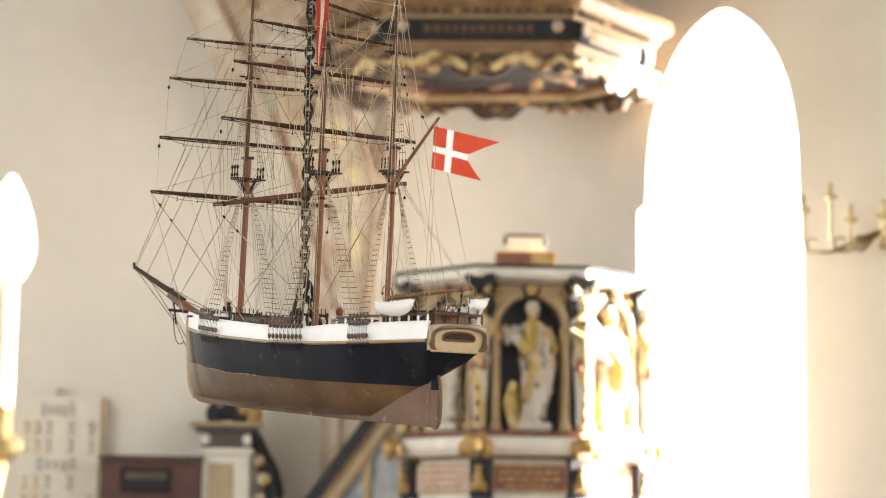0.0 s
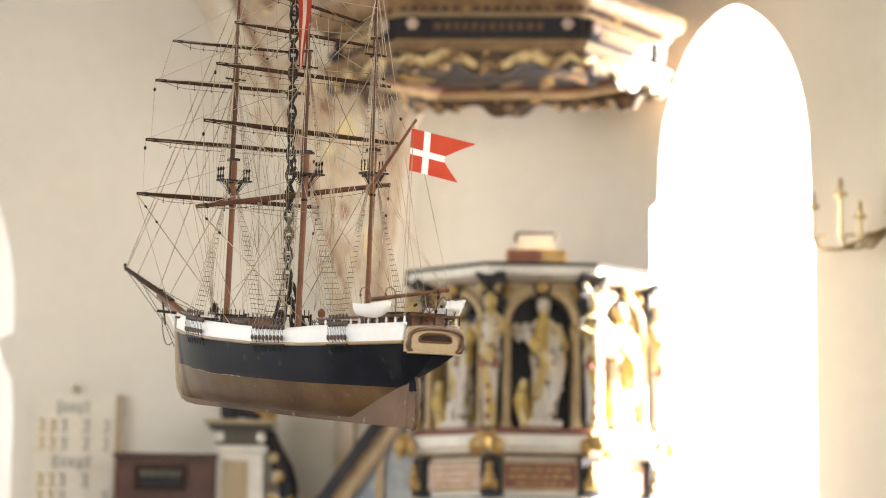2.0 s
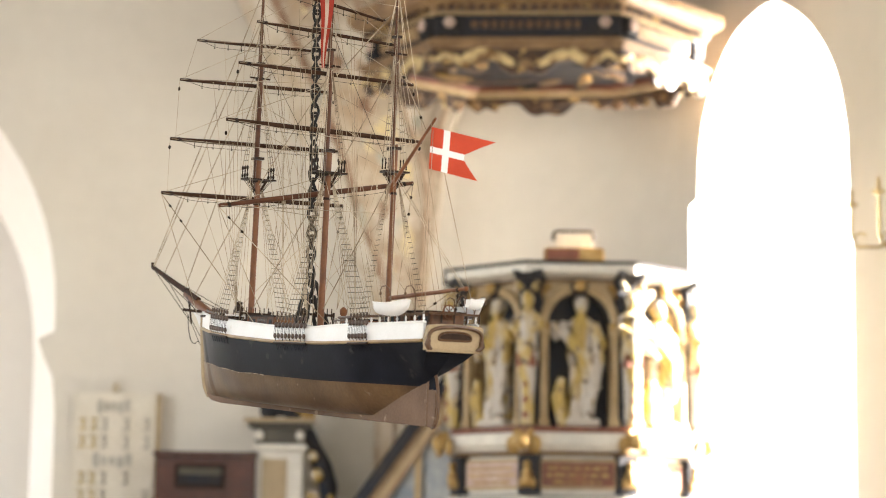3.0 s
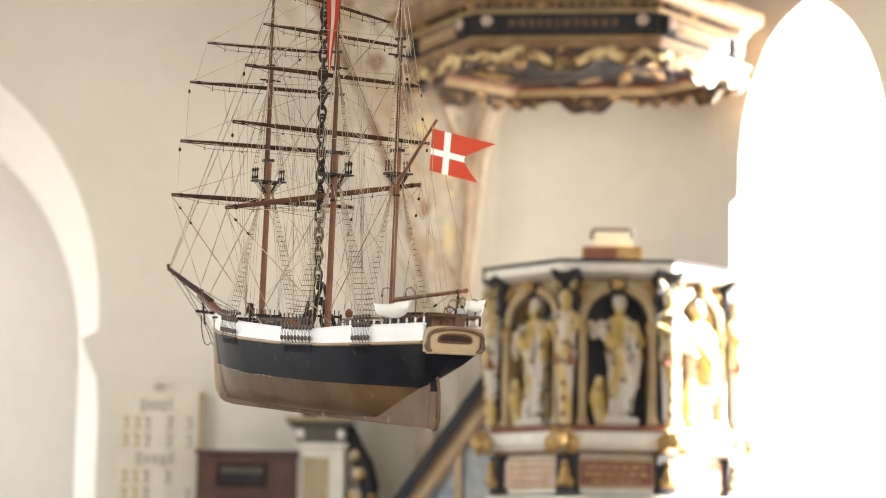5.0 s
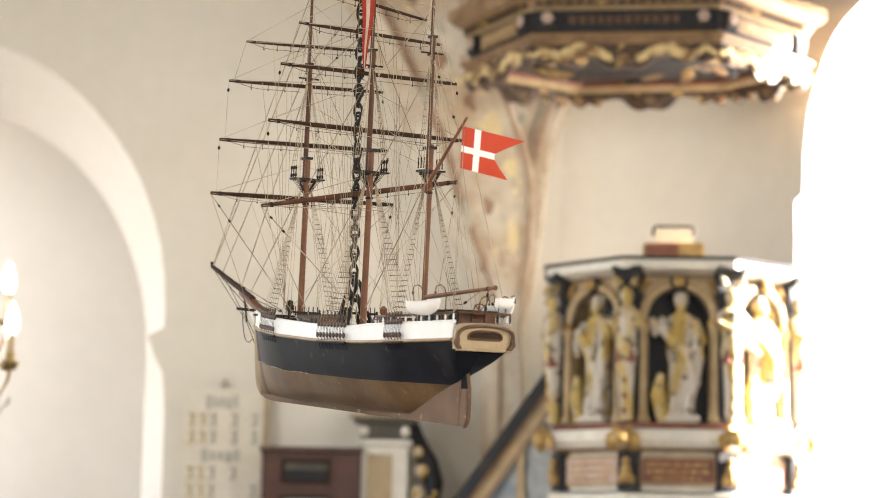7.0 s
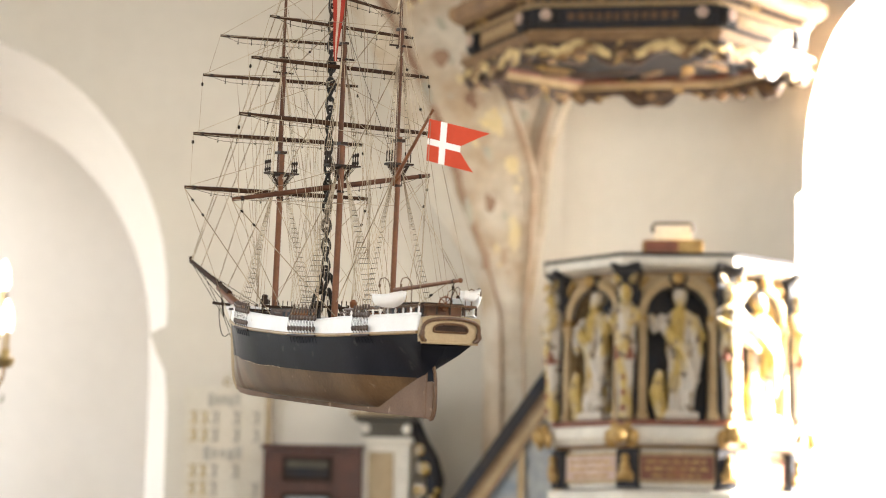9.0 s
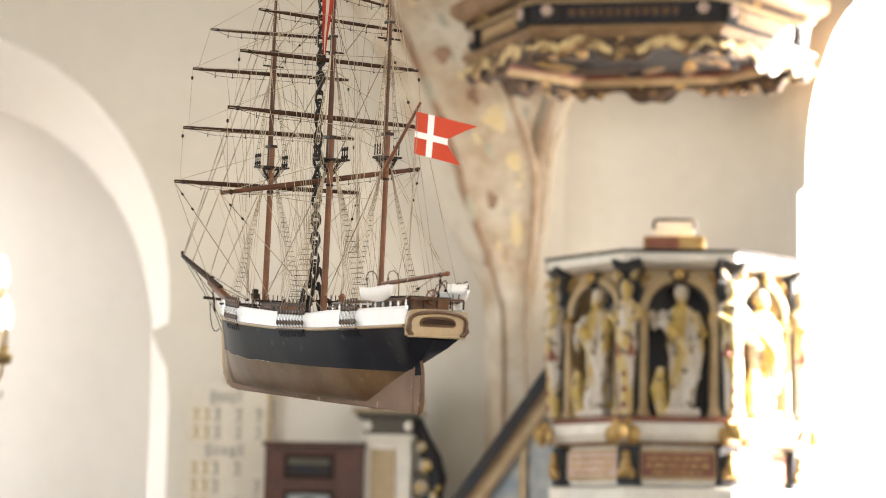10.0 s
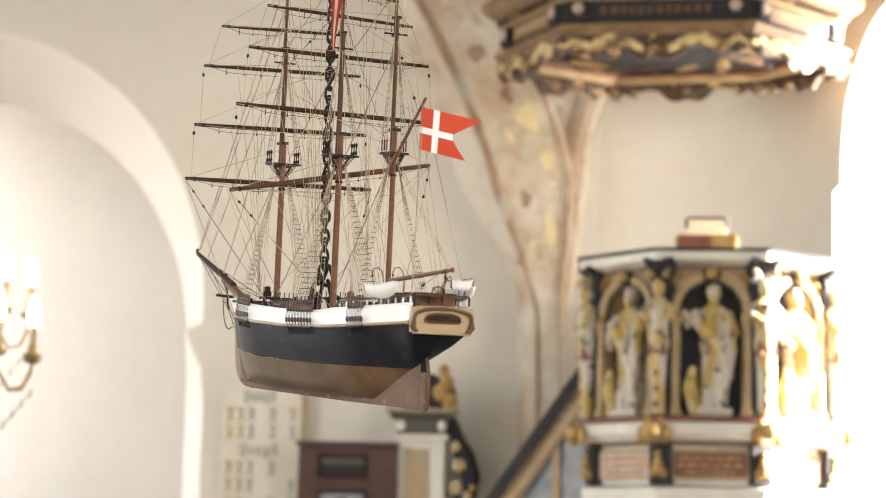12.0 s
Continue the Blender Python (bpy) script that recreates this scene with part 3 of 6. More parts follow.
def statue(m, seed, label):
    rnd = random.Random(seed)
    bm = bmesh.new()
    n = 44
    prof = [(0.078, 0.0), (0.085, 0.03), (0.075, 0.12), (0.07, 0.22), (0.078, 0.30), (0.072, 0.36), (0.085, 0.43), (0.08, 0.47), (0.04, 0.495), (0.026, 0.505)]
    rings = []
    for j, (r, z) in enumerate(prof):
        ring = []
        for k in range(n):
            a = 2 * math.pi * k / n
            fold = 1 + (0.24 * math.sin(5 * a + 2.5 * z * 6 + seed) + 0.12 * math.sin(11 * a - 9 * z)) * (1 if j < 7 else 0.2)
            ring.append(bm.verts.new((0.88 * r * fold * math.cos(a) + 0.02 * math.sin(5 * z), 0.72 * r * fold * math.sin(a), z)))
        rings.append(ring)
    for r, s in zip(rings, rings[1:]):
        for k in range(n):
            bm.faces.new((r[k], r[(k + 1) % n], s[(k + 1) % n], s[k]))
    bm.faces.new(rings[0][::-1])
    ball(bm, (0.012, -0.008, 0.548), (0.036, 0.038, 0.048), seg=14)
    ball(bm, (0.012, -0.03, 0.525), (0.026, 0.025, 0.036), seg=10)
    ball(bm, (0.012, 0.008, 0.56), (0.042, 0.038, 0.042), seg=12)
    s = 1 if seed % 2 else -1
    tube(bm, [(0.075 * s, 0, 0.455), (0.12 * s, -0.02, 0.36), (0.07 * s, -0.075, 0.30)], [0.034, 0.032, 0.02])
    tube(bm, [(-0.07 * s, 0, 0.455), (-0.125 * s, -0.03, 0.40), (-0.14 * s, -0.07, 0.46)], [0.034, 0.03, 0.018])
    tube(bm, [(-0.09, -0.045, 0.42), (0.03, -0.075, 0.30), (0.09, -0.05, 0.14)], [0.03, 0.036, 0.03])
    tube(bm, [(0.085, -0.03, 0.44), (0.10, -0.05, 0.28), (0.075, -0.05, 0.10)], [0.028, 0.034, 0.018])
    tube(bm, [(-0.085, -0.03, 0.0), (-0.11, -0.04, 0.1), (-0.09, -0.05, 0.2)], [0.035, 0.04, 0.02])
    box(bm, -0.11, 0.11, -0.075, 0.075, -0.03, 0.006, bev=0.008)
    ob = part("statue", bm, DRAPED, None, label)
    fuse = ob.modifiers.new("fuse", "REMESH")
    fuse.mode, fuse.voxel_size, fuse.use_smooth_shade = "VOXEL", 0.006, True
    ob.matrix_world = m
    return tagged(ob, category="statue", group="figures in the pulpit niches")


def column(bm, x, y, z0, z1, r):
    lathe(bm, [(r * 1.5, z0), (r * 1.5, z0 + 0.02), (r * 1.15, z0 + 0.035), (r, z0 + 0.06), (r * 1.05, z0 + 0.25), (r * 0.85, z1 - 0.07), (r * 1.2, z1 - 0.06), (r * 0.9, z1 - 0.05), (r * 1.5, z1 - 0.015), (r * 1.6, z1)], 12, Matrix.Translation((x, y, 0)))


for k in range(-2, 3):
    F = face_m(k)
    NW, NZ = 0.158, 2.905
    niche = [(-NW, 2.37), (-NW, NZ)] + list(reversed(arc(0, NZ, NW, 0, 180, 14))) [1:-1] + [(NW, NZ), (NW, 2.37)]
    # panel with a real arched niche
    bm = bmesh.new()
    top = len(niche) // 2
    for row in (niche[: top + 1], niche[top:][::-1]):
        s = -1 if row is not None and row[0][0] < 0 else 1
        outer = [(s * 0.245, 2.365), (s * 0.245, 3.13), (0, 3.13)]
        bm.faces.new([bm.verts.new((x, 0.004, z)) for x, z in outer] + [bm.verts.new((x, 0.004, z)) for x, z in reversed(row)])
    bmesh.ops.recalc_face_normals(bm, faces=bm.faces[:])
    strip(bm, [(x, 0.004, z) for x, z in niche], [(x, 0.085, z) for x, z in niche])
    panel = part("niche_panel", bm, PANEL, PUL, "ochre panel with an arched niche")
    panel.matrix_local = F
    bm = bmesh.new()
    strip(bm, [(x * 1.02, 0.086, z) for x, z in niche[: top + 1]], [(-x * 1.02, 0.086, z) for x, z in niche[: top + 1]])
    part("niche_back", bm, BLUEBLACK, panel, "blue-black niche")
    # arch ring, imposts, little columns, spandrel leaves, boss
    bm = bmesh.new()
    tube(bm, [(x, -0.012, z) for x, z in arc(0, NZ, NW + 0.03, 0, 180, 20)], 0.026, 8)
    part("arch_moulding", bm, PANEL, panel, "pale ochre arch moulding")
    bm = bmesh.new()
    tube(bm, [(x, -0.006, z) for x, z in arc(0, NZ, NW + 0.004, 0, 180, 20)], 0.012, 6)
    part("inner_bead", bm, BLUEBLACK, panel)
    for s in (-1, 1):
        bm = bmesh.new()
        column(bm, s * (NW + 0.03), -0.02, 2.37, 2.872, 0.026)
        part("colonnette", bm, PANEL, panel)
        bm = bmesh.new()
        box(bm, s * (NW + 0.03) - 0.034, s * (NW + 0.03) + 0.034, -0.05, 0.01, 2.874, 2.906, bev=0.005)
        part("impost_block", bm, GOLD, panel)
        bm = bmesh.new()
        for q in range(5):
            a = radians(40 + 22 * q)
            ball(bm, (s * (0.222 - 0.014 * q), -0.01, 3.035 + 0.017 * q), (0.022, 0.016, 0.018), seg=8)
        part("spandrel_leaf", bm, GOLD, panel)
    bm = bmesh.new()
    ball(bm, (0, -0.05, 3.105), (0.034, 0.034, 0.036), seg=12)
    part("keystone_boss", bm, GOLD, panel)
    bm = bmesh.new()
    ball(bm, (0, -0.03, 3.10), (0.052, 0.03, 0.042), seg=12)
    part("keystone_shell", bm, BLUEBLACK, panel)
    # inscription tablet
    bm = bmesh.new()
    box(bm, -0.215, 0.215, -0.016, 0.02, 2.035, 2.20, bev=0.008)
    tab = part("tablet_frame", bm, PANEL, PUL)
    tab.matrix_local = F
    bm = bmesh.new()
    box(bm, -0.19, 0.19, -0.022, 0.0, 2.055, 2.18)
    part("tablet", bm, PINK if k == -1 else OXBLOOD, tab, "pink marbled inscription tablet" if k == -1 else "red-brown inscription tablet")
    for line, (lo, hi) in enumerate(((-0.16, 0.15), (-0.165, 0.16), (-0.13, 0.12))):
        x = lo
        rnd = random.Random(7 * k + line)
        while x < hi:
            w = rnd.uniform(0.025, 0.06)
            bm = bmesh.new()
            box(bm, x, min(x + w, hi), -0.026, -0.02, 2.155 - 0.036 * line - 0.014, 2.155 - 0.036 * line)
            part("lettering", bm, GOLD, tab)
            x += w + 0.014
    # corner herm on the left end of every face
    C = Matrix.Rotation(radians(268 + 45 * k - 22.5 - 270), 4, "Z") @ Matrix.Translation((0, -APO / math.cos(radians(22.5)), 0))
    bm = bmesh.new()
    box(bm, -0.058, 0.058, -0.03, 0.08, 2.365, 3.13)
    herm = part("corner_pilaster", bm, BLUEBLACK, PUL, "blue-black corner pilaster")
    herm.matrix_local = C
    bm = bmesh.new()
    lathe(bm, [(0.036, 2.37), (0.036, 2.46), (0.045, 2.62), (0.058, 2.70), (0.048, 2.76), (0.062, 2.84), (0.066, 2.88), (0.03, 2.905), (0.03, 2.915)], 12, Matrix.Translation((0, -0.055, 0)))
    ball(bm, (0, -0.06, 2.955), (0.036, 0.036, 0.045), seg=12)
    for s in (-1, 1):
        tube(bm, [(s * 0.055, -0.06, 2.87), (s * 0.085, -0.08, 2.83), (s * 0.03, -0.105, 2.80)], [0.022, 0.02, 0.015])
        tube(bm, [(s * 0.03, -0.06, 3.01), (s * 0.06, -0.07, 3.035), (s * 0.055, -0.09, 3.0)], 0.014)
    for v in bm.verts:
        v.co.z = 2.37 + (v.co.z - 2.37) * 1.12
    part("carved_figure", bm, DRAPED, herm, "gilded carved bust")
    for z in (2.42, 2.50, 2.58):
        bm = bmesh.new()
        ball(bm, (0, -0.088, z), (0.017, 0.012, 0.02), seg=8)
        part("carved_drop", bm, OXBLOOD, herm)
    bm = bmesh.new()
    box(bm, -0.05, 0.05, -0.10, -0.03, 2.665, 2.755, bev=0.01)
    part("sash", bm, OXBLOOD, herm)
    bm = bmesh.new()
    box(bm, -0.075, 0.075, -0.06, 0.1, 3.132, 3.148, bev=0.004)
    box(bm, -0.085, 0.085, -0.085, 0.1, 3.149, 3.191, bev=0.012)
    part("cornice_block", bm, BLUEBLACK, PUL, "projecting blue-black cornice block").matrix_local = C
    # cherub on ledge and carved bracket on frieze
    bm = bmesh.new()
    ball(bm, (0, -0.13, 2.285), (0.045, 0.04, 0.05), seg=12)
    for s in (-1, 1):
        ball(bm, (s * 0.06, -0.10, 2.265), (0.04, 0.02, 0.05), seg=10)
        ball(bm, (s * 0.035, -0.11, 2.325), (0.025, 0.02, 0.025), seg=8)
    part("cherub_head", bm, GOLD, PUL, "gilded carved head with wings").matrix_local = C
    bm = bmesh.new()
    box(bm, -0.055, 0.055, -0.035, 0.06, 2.012, 2.215)
    br = part("frieze_block", bm, BLUEBLACK, PUL)
    br.matrix_local = C
    bm = bmesh.new()
    ball(bm, (0, -0.05, 2.10), (0.03, 0.03, 0.055), seg=10)
    ball(bm, (0, -0.05, 2.165), (0.022, 0.025, 0.022), seg=10)
    for s in (-1, 1):
        ball(bm, (s * 0.03, -0.045, 2.07), (0.018, 0.02, 0.03), seg=8)
    part("carved_pendant", bm, GOLD, br)
    statue(PUL.matrix_world @ F @ Matrix.Translation((0, 0.005, 2.40)) @ Matrix.Diagonal((1.0, 1.0, 1.10, 1)), k + 5, "painted and gilded carved figure standing in a niche")

# book box on the pulpit rim
BB = thing("book_rest", Matrix.Translation((1.02, 11.62, 3.245)) @ pose(0, 0, 0, 0, 0, -5), "small gilt-edged red box with a dark carrying handle", "book rest")
bm = bmesh.new()
box(bm, -0.16, 0.16, -0.09, 0.09, 0.0, 0.075, bev=0.008)
part("body", bm, GOLD, BB)
bm = bmesh.new()
box(bm, -0.145, 0.03, -0.094, -0.085, 0.008, 0.067)
part("front_panel", bm, OXBLOOD, BB)
bm = bmesh.new()
tube(bm, [(-0.105, 0, 0.125), (-0.105, 0, 0.16), (-0.095, 0, 0.172), (0.095, 0, 0.172), (0.105, 0, 0.16), (0.105, 0, 0.125)], 0.011)
part("handle", bm, DARKWOOD, BB)
bm = bmesh.new()
box(bm, -0.10, 0.10, -0.012, 0.012, 0.074, 0.166, bev=0.004)
part("handle_plate", bm, CREAM, BB)

# ---- sounding board over the pulpit ----
CAN = thing("sounding_board", pose(0.82, 11.88, -0.08), "dark gilded hexagonal carved sounding board above the pulpit", "sounding board")
# corners in plan: front, then round by the side of the window and the back
RIM = [(-0.605, -0.48), (0.435, -0.60), (1.01, 0.06), (0.62, 0.47), (-0.36, 0.66), (-0.98, 0.22)]


def hexring(bm, profile, cap=True):
    rings = [[bm.verts.new((r * x, r * y, z)) for x, y in RIM] for r, z in profile]
    for r, s in zip(rings, rings[1:]):
        for k in range(6):
            bm.faces.new((r[k], r[(k + 1) % 6], s[(k + 1) % 6], s[k]))
    if cap:
        bm.faces.new(rings[0][::-1])
        bm.faces.new(rings[-1])


for name, prof, m in (
    ("frieze", [(0.92, 4.50), (0.93, 4.51), (0.93, 4.62), (0.6, 4.64)], BLUEBLACK),
    ("lower_moulding", [(0.84, 4.44), (0.86, 4.425), (0.94, 4.428), (0.96, 4.438), (0.965, 4.455), (0.985, 4.462), (0.985, 4.482), (0.95, 4.49), (0.945, 4.499), (0.90, 4.4995)], OCHRE),
    ("frieze_fillet", [(0.93, 4.621), (0.955, 4.624), (0.955, 4.636), (0.9, 4.638)], PANEL),
    ("cornice", [(0.9, 4.639), (0.96, 4.64), (0.97, 4.67), (1.03, 4.70), (1.06, 4.73), (1.06, 4.78), (0.8, 4.84)], OCHRE),
    ("dome", [(0.8, 4.842), (0.7, 5.0), (0.45, 5.2), (0.15, 5.35), (0.05, 5.7)], BLUEGREY),
    ("soffit_field", [(0.30, 4.446), (0.87, 4.445), (0.87, 4.45), (0.3, 4.455)], BLUEBLACK),
    ("soffit_frame", [(0.80, 4.44), (0.805, 4.395), (0.82, 4.388), (0.85, 4.395), (0.855, 4.44)], PANEL),
    ("soffit_bead", [(0.74, 4.442), (0.745, 4.42), (0.765, 4.42), (0.77, 4.442)], OXBLOOD),
    ("soffit_panel", [(0.50, 4.43), (0.51, 4.444)], BLUEBLACK),
):
    bm = bmesh.new()
    hexring(bm, prof, cap=name not in ("lower_moulding", "soffit_frame", "soffit_bead", "frieze_fillet"))
    part(name, bm, m, CAN, smooth=False)


def leaf(bm, x, y, z, l, w, turn, d=0.012):
    """A bulged carved leaf in the plane of the valance."""
    c, s = math.cos(radians(turn)), math.sin(radians(turn))
    ball(bm, (0, 0, 0), (l / 2, d, w / 2), Matrix(((c, 0, -s, x), (0, 1, 0, y), (s, 0, c, z), (0, 0, 0, 1))), seg=10)


for k in range(6):
    p0, p1 = Vector((*RIM[k], 0)) * 0.96, Vector((*RIM[(k + 1) % 6], 0)) * 0.96
    mid, way = (p0 + p1) / 2, (p1 - p0).normalized()
    M = Matrix(((way.x, -way.y, 0, mid.x), (way.y, way.x, 0, mid.y), (0, 0, 1, 0), (0, 0, 0, 1)))
    half = (p1 - p0).length / 2
    rnd = random.Random(k)
    # scalloped valance: a deep lobe in the middle, small ones to the corners
    low = []
    for q in range(61):
        u = q / 60
        z = 4.385 - 0.075 * math.exp(-((u - 0.5) / 0.16) ** 4) - 0.016 * abs(math.sin(6 * math.pi * u)) - 0.045 * (math.exp(-((u - 0.08) / 0.07) ** 2) + math.exp(-((u - 0.92) / 0.07) ** 2))
        low.append(((u - 0.5) * 2 * half, z))
    bm = bmesh.new()
    slab(bm, low + [(half, 4.43), (-half, 4.43)], 0.0, 0.025)
    val = part("valance", bm, DARKCARVE, CAN, "brown and gilt carved hanging valance", smooth=False)
    val.matrix_local = M
    for s in (-1, 1):
        for y in (-0.006, 0.031):
            bm = bmesh.new()
            for u, z, l, w, turn in ((0.16, 4.365, 0.16, 0.045, 24), (0.30, 4.398, 0.19, 0.06, 10), (0.44, 4.395, 0.18, 0.075, -20), (0.58, 4.37, 0.15, 0.05, 30), (0.72, 4.392, 0.13, 0.05, -18)):
                leaf(bm, s * u * half / 0.5 * 0.62, y, z, l, w, s * turn)
            part("gilt_foliage", bm, GLINTGOLD if y < 0 else DARKCARVE, val, "gilded carved foliage" if y < 0 else "")
            bm = bmesh.new()
            leaf(bm, s * half * 0.86, y, 4.36, 0.09, 0.06, s * 60)
            leaf(bm, s * half * 0.93, y, 4.40, 0.06, 0.04, s * -30)
            part("corner_leaf", bm, DARKCARVE if y < 0 else OCHRE, val)
    for y, m in ((-0.008, OCHRE), (0.033, OCHRE)):
        bm = bmesh.new()
        tube(bm, [(0.062 * math.cos(a), y, 4.355 + 0.036 * math.sin(a)) for a in [2 * math.pi * q / 16 for q in range(16)]], 0.011, 8, closed=True)
        part("carved_ring", bm, DARKCARVE, val)
        bm = bmesh.new()
        ball(bm, (0, y, 4.355), (0.035, 0.018, 0.024), seg=12)
        part("carved_boss", bm, m, val, "small oval boss")
    # lettered frieze with end blocks and rosettes
    bm = bmesh.new()
    box(bm, -half + 0.16, half - 0.16, 0.012, 0.06, 4.525, 4.61, bev=0.004)
    tab = part("frieze_tablet", bm, BLUEBLACK if k == 0 else OCHRE, CAN)
    tab.matrix_local = M
    x = -half + 0.2
    while x < half - 0.22:
        w = rnd.uniform(0.02, 0.045)
        bm = bmesh.new()
        box(bm, x, x + w, 0.006, 0.02, 4.548, 4.588)
        part("lettering", bm, CARVED if k == 0 else PANEL, tab)
        x += w + 0.016
    for s in (-1, 1):
        bm = bmesh.new()
        box(bm, s * (half - 0.09) - 0.055, s * (half - 0.09) + 0.055, -0.012, 0.08, 4.51, 4.619, bev=0.012)
        b = part("frieze_bracket", bm, BLUEBLACK, CAN)
        b.matrix_local = M
        bm = bmesh.new()
        tube(bm, [((0.018 + 0.006 * math.cos(6 * a)) * math.cos(a) + s * (half - 0.09), -0.014, 4.575 + (0.018 + 0.006 * math.cos(6 * a)) * math.sin(a)) for a in [2 * math.pi * q / 36 for q in range(36)]], 0.012, 6, closed=True)
        part("rosette", bm, PINK, b, "small pale carved rosette")
    # dentils under the cornice
    for q in range(int(2 * half / 0.055)):
        bm = bmesh.new()
        x = -half + 0.03 + 0.055 * q
        box(bm, x, x + 0.03, -0.03, 0.02, 4.642, 4.668, bev=0.003)
        part("dentil", bm, DARKCARVE, CAN).matrix_local = M
# painted and gilded strapwork under the board
rnd = random.Random(5)
for k in range(30):
    a, r = radians(12 * k + rnd.uniform(-4, 4)), (0.36, 0.5, 0.62)[k % 3]
    bm = bmesh.new()
    c, q = math.cos(a + 0.9), math.sin(a + 0.9)
    ball(bm, (0, 0, 0), (rnd.uniform(0.09, 0.15), 0.04, 0.012), Matrix(((c, -q, 0, r * math.cos(a)), (q, c, 0, 0.75 * r * math.sin(a)), (0, 0, 1, 4.432), (0, 0, 0, 1))), seg=10)
    part("soffit_scroll", bm, (DARKCARVE, OCHRE, BLUEBLACK, GOLD, DARKCARVE)[k % 5], CAN)
bm = bmesh.new()
rod(bm, (0, 0, 5.6), (0, 0, 7.68), 0.012)
part("hanging_rod", bm, IRON, CAN)

# ---- pulpit stair with its balustrade ----
ST = thing("pulpit_stair", pose(0, 0, 0), "steep pulpit stair with dark handrail and painted side panels", "stair")
T, B = Vector((0.42, 12.30, 2.78)), Vector((-0.62, 12.75, 1.30))
way = (T - B).normalized()
TO = T + way * 0.05


def slant(bm, off0, off1, y0, y1, t0=0.0, t1=1.0):
    a, b = B.lerp(TO, t0), B.lerp(TO, t1)
    vs = []
    for p in (a, b):
        for dy in (y0, y1):
            for dz in (off0, off1):
                vs.append(bm.verts.new(p + Vector((0, dy, dz))))
    for f in ((0, 1, 3, 2), (4, 6, 7, 5), (0, 4, 5, 1), (2, 3, 7, 6), (0, 2, 6, 4), (1, 5, 7, 3)):
        bm.faces.new([vs[q] for q in f])
    bmesh.ops.recalc_face_normals(bm, faces=bm.faces[:])


for name, o0, o1, y0, y1, m in (("handrail", -0.115, 0.0, -0.05, 0.05, BLUEBLACK), ("rail_fillet", -0.165, -0.117, -0.035, 0.04, OCHRE), ("rail_moulding", -0.24, -0.167, -0.025, 0.03, PANEL), ("rail_bead", -0.275, -0.242, -0.04, 0.03, OCHRE), ("side_panel", -0.95, -0.277, -0.005, 0.02, BLUEGREY), ("stringer", -1.2, -0.952, -0.04, 0.03, OCHRE)):
    bm = bmesh.new()
    slant(bm, o0, o1, y0, y1)
    part(name, bm, m, ST, smooth=False)
for q in range(6):
    t = 0.04 + q * 0.185
    bm = bmesh.new()
    slant(bm, -0.93, -0.28, -0.03, -0.006, t, t + 0.035)
    part("panel_stile", bm, PANEL, ST, smooth=False)
for q in range(8):
    p = B.lerp(T, q / 8) + Vector((0, 0, -1.0))
    bm = bmesh.new()
    box(bm, p.x - 0.02, p.x + 0.2, p.y + 0.03, p.y + 0.45, p.z - 0.04, p.z, bev=0.005)
    part("step", bm, DARKWOOD, ST)
bm = bmesh.new()
box(bm, -0.70, -0.62, 12.70, 12.80, 0, 1.42, bev=0.01)
part("newel_post", bm, BLUEBLACK, ST)

# ---- carved stall end with pilaster, cabinet, hymn board ----
PW = thing("carved_pilaster", pose(-0.56, 13.0, 0), "painted wooden pilaster with dark capital and carved scroll wing", "pilaster")
bm = bmesh.new()
box(bm, -0.135, 0.135, -0.10, 0.10, 0, 2.29, bev=0.004)
part("shaft", bm, CREAM, PW, "cream painted shaft")
bm = bmesh.new()
box(bm, -0.10, 0.045, -0.11, -0.101, 0.4, 2.24)
part("sunk_panel", bm, TAN, PW)
for z0, z1, w, m in ((2.292, 2.325, 0.16, CREAM), (2.327, 2.42, 0.145, OLIVE), (2.422, 2.45, 0.185, OLIVE), (2.452, 2.475, 0.215, TAN)):
    bm = bmesh.new()
    box(bm, -w, w, -w * 0.8, 0.1, z0, z1, bev=0.006)
    part("capital_moulding", bm, m, PW)
for s in (-1, 1):
    bm = bmesh.new()
    ball(bm, (s * 0.12, -0.12, 2.375), (0.028, 0.02, 0.032), seg=10)
    part("rosette", bm, CREAM, PW)
bm = bmesh.new()
for q in range(4):
    ball(bm, (-0.07 + 0.07 * q, -0.02, 2.53 + 0.03 * (q % 2)), (0.06, 0.05, 0.07), seg=10)
ball(bm, (0.03, 0, 2.63), (0.08, 0.05, 0.06), seg=12)
part("crest", bm, BLUEBLACK, PW, "dark carved crest")
for x, z, r in ((0.12, 2.70, 0.035), (0.14, 2.63, 0.045), (0.10, 2.57, 0.05), (-0.04, 2.60, 0.03), (0.16, 2.52, 0.05)):
    bm = bmesh.new()
    ball(bm, (x, -0.05, z), (r, r * 0.6, r * 1.2), seg=10)
    part("crest_gilding", bm, GOLD, PW)
bm = bmesh.new()
tube(bm, [(0.16, 0, 2.42), (0.20, 0, 2.30), (0.25, 0, 2.20), (0.29, 0, 2.08), (0.26, 0, 1.95), (0.21, 0, 1.86), (0.24, 0, 1.75)], [0.035, 0.05, 0.06, 0.055, 0.06, 0.05, 0.04], 10)
wing = part("scroll_wing", bm, BLUEBLACK, PW, "blue-black carved scroll wing")
bm = bmesh.new()
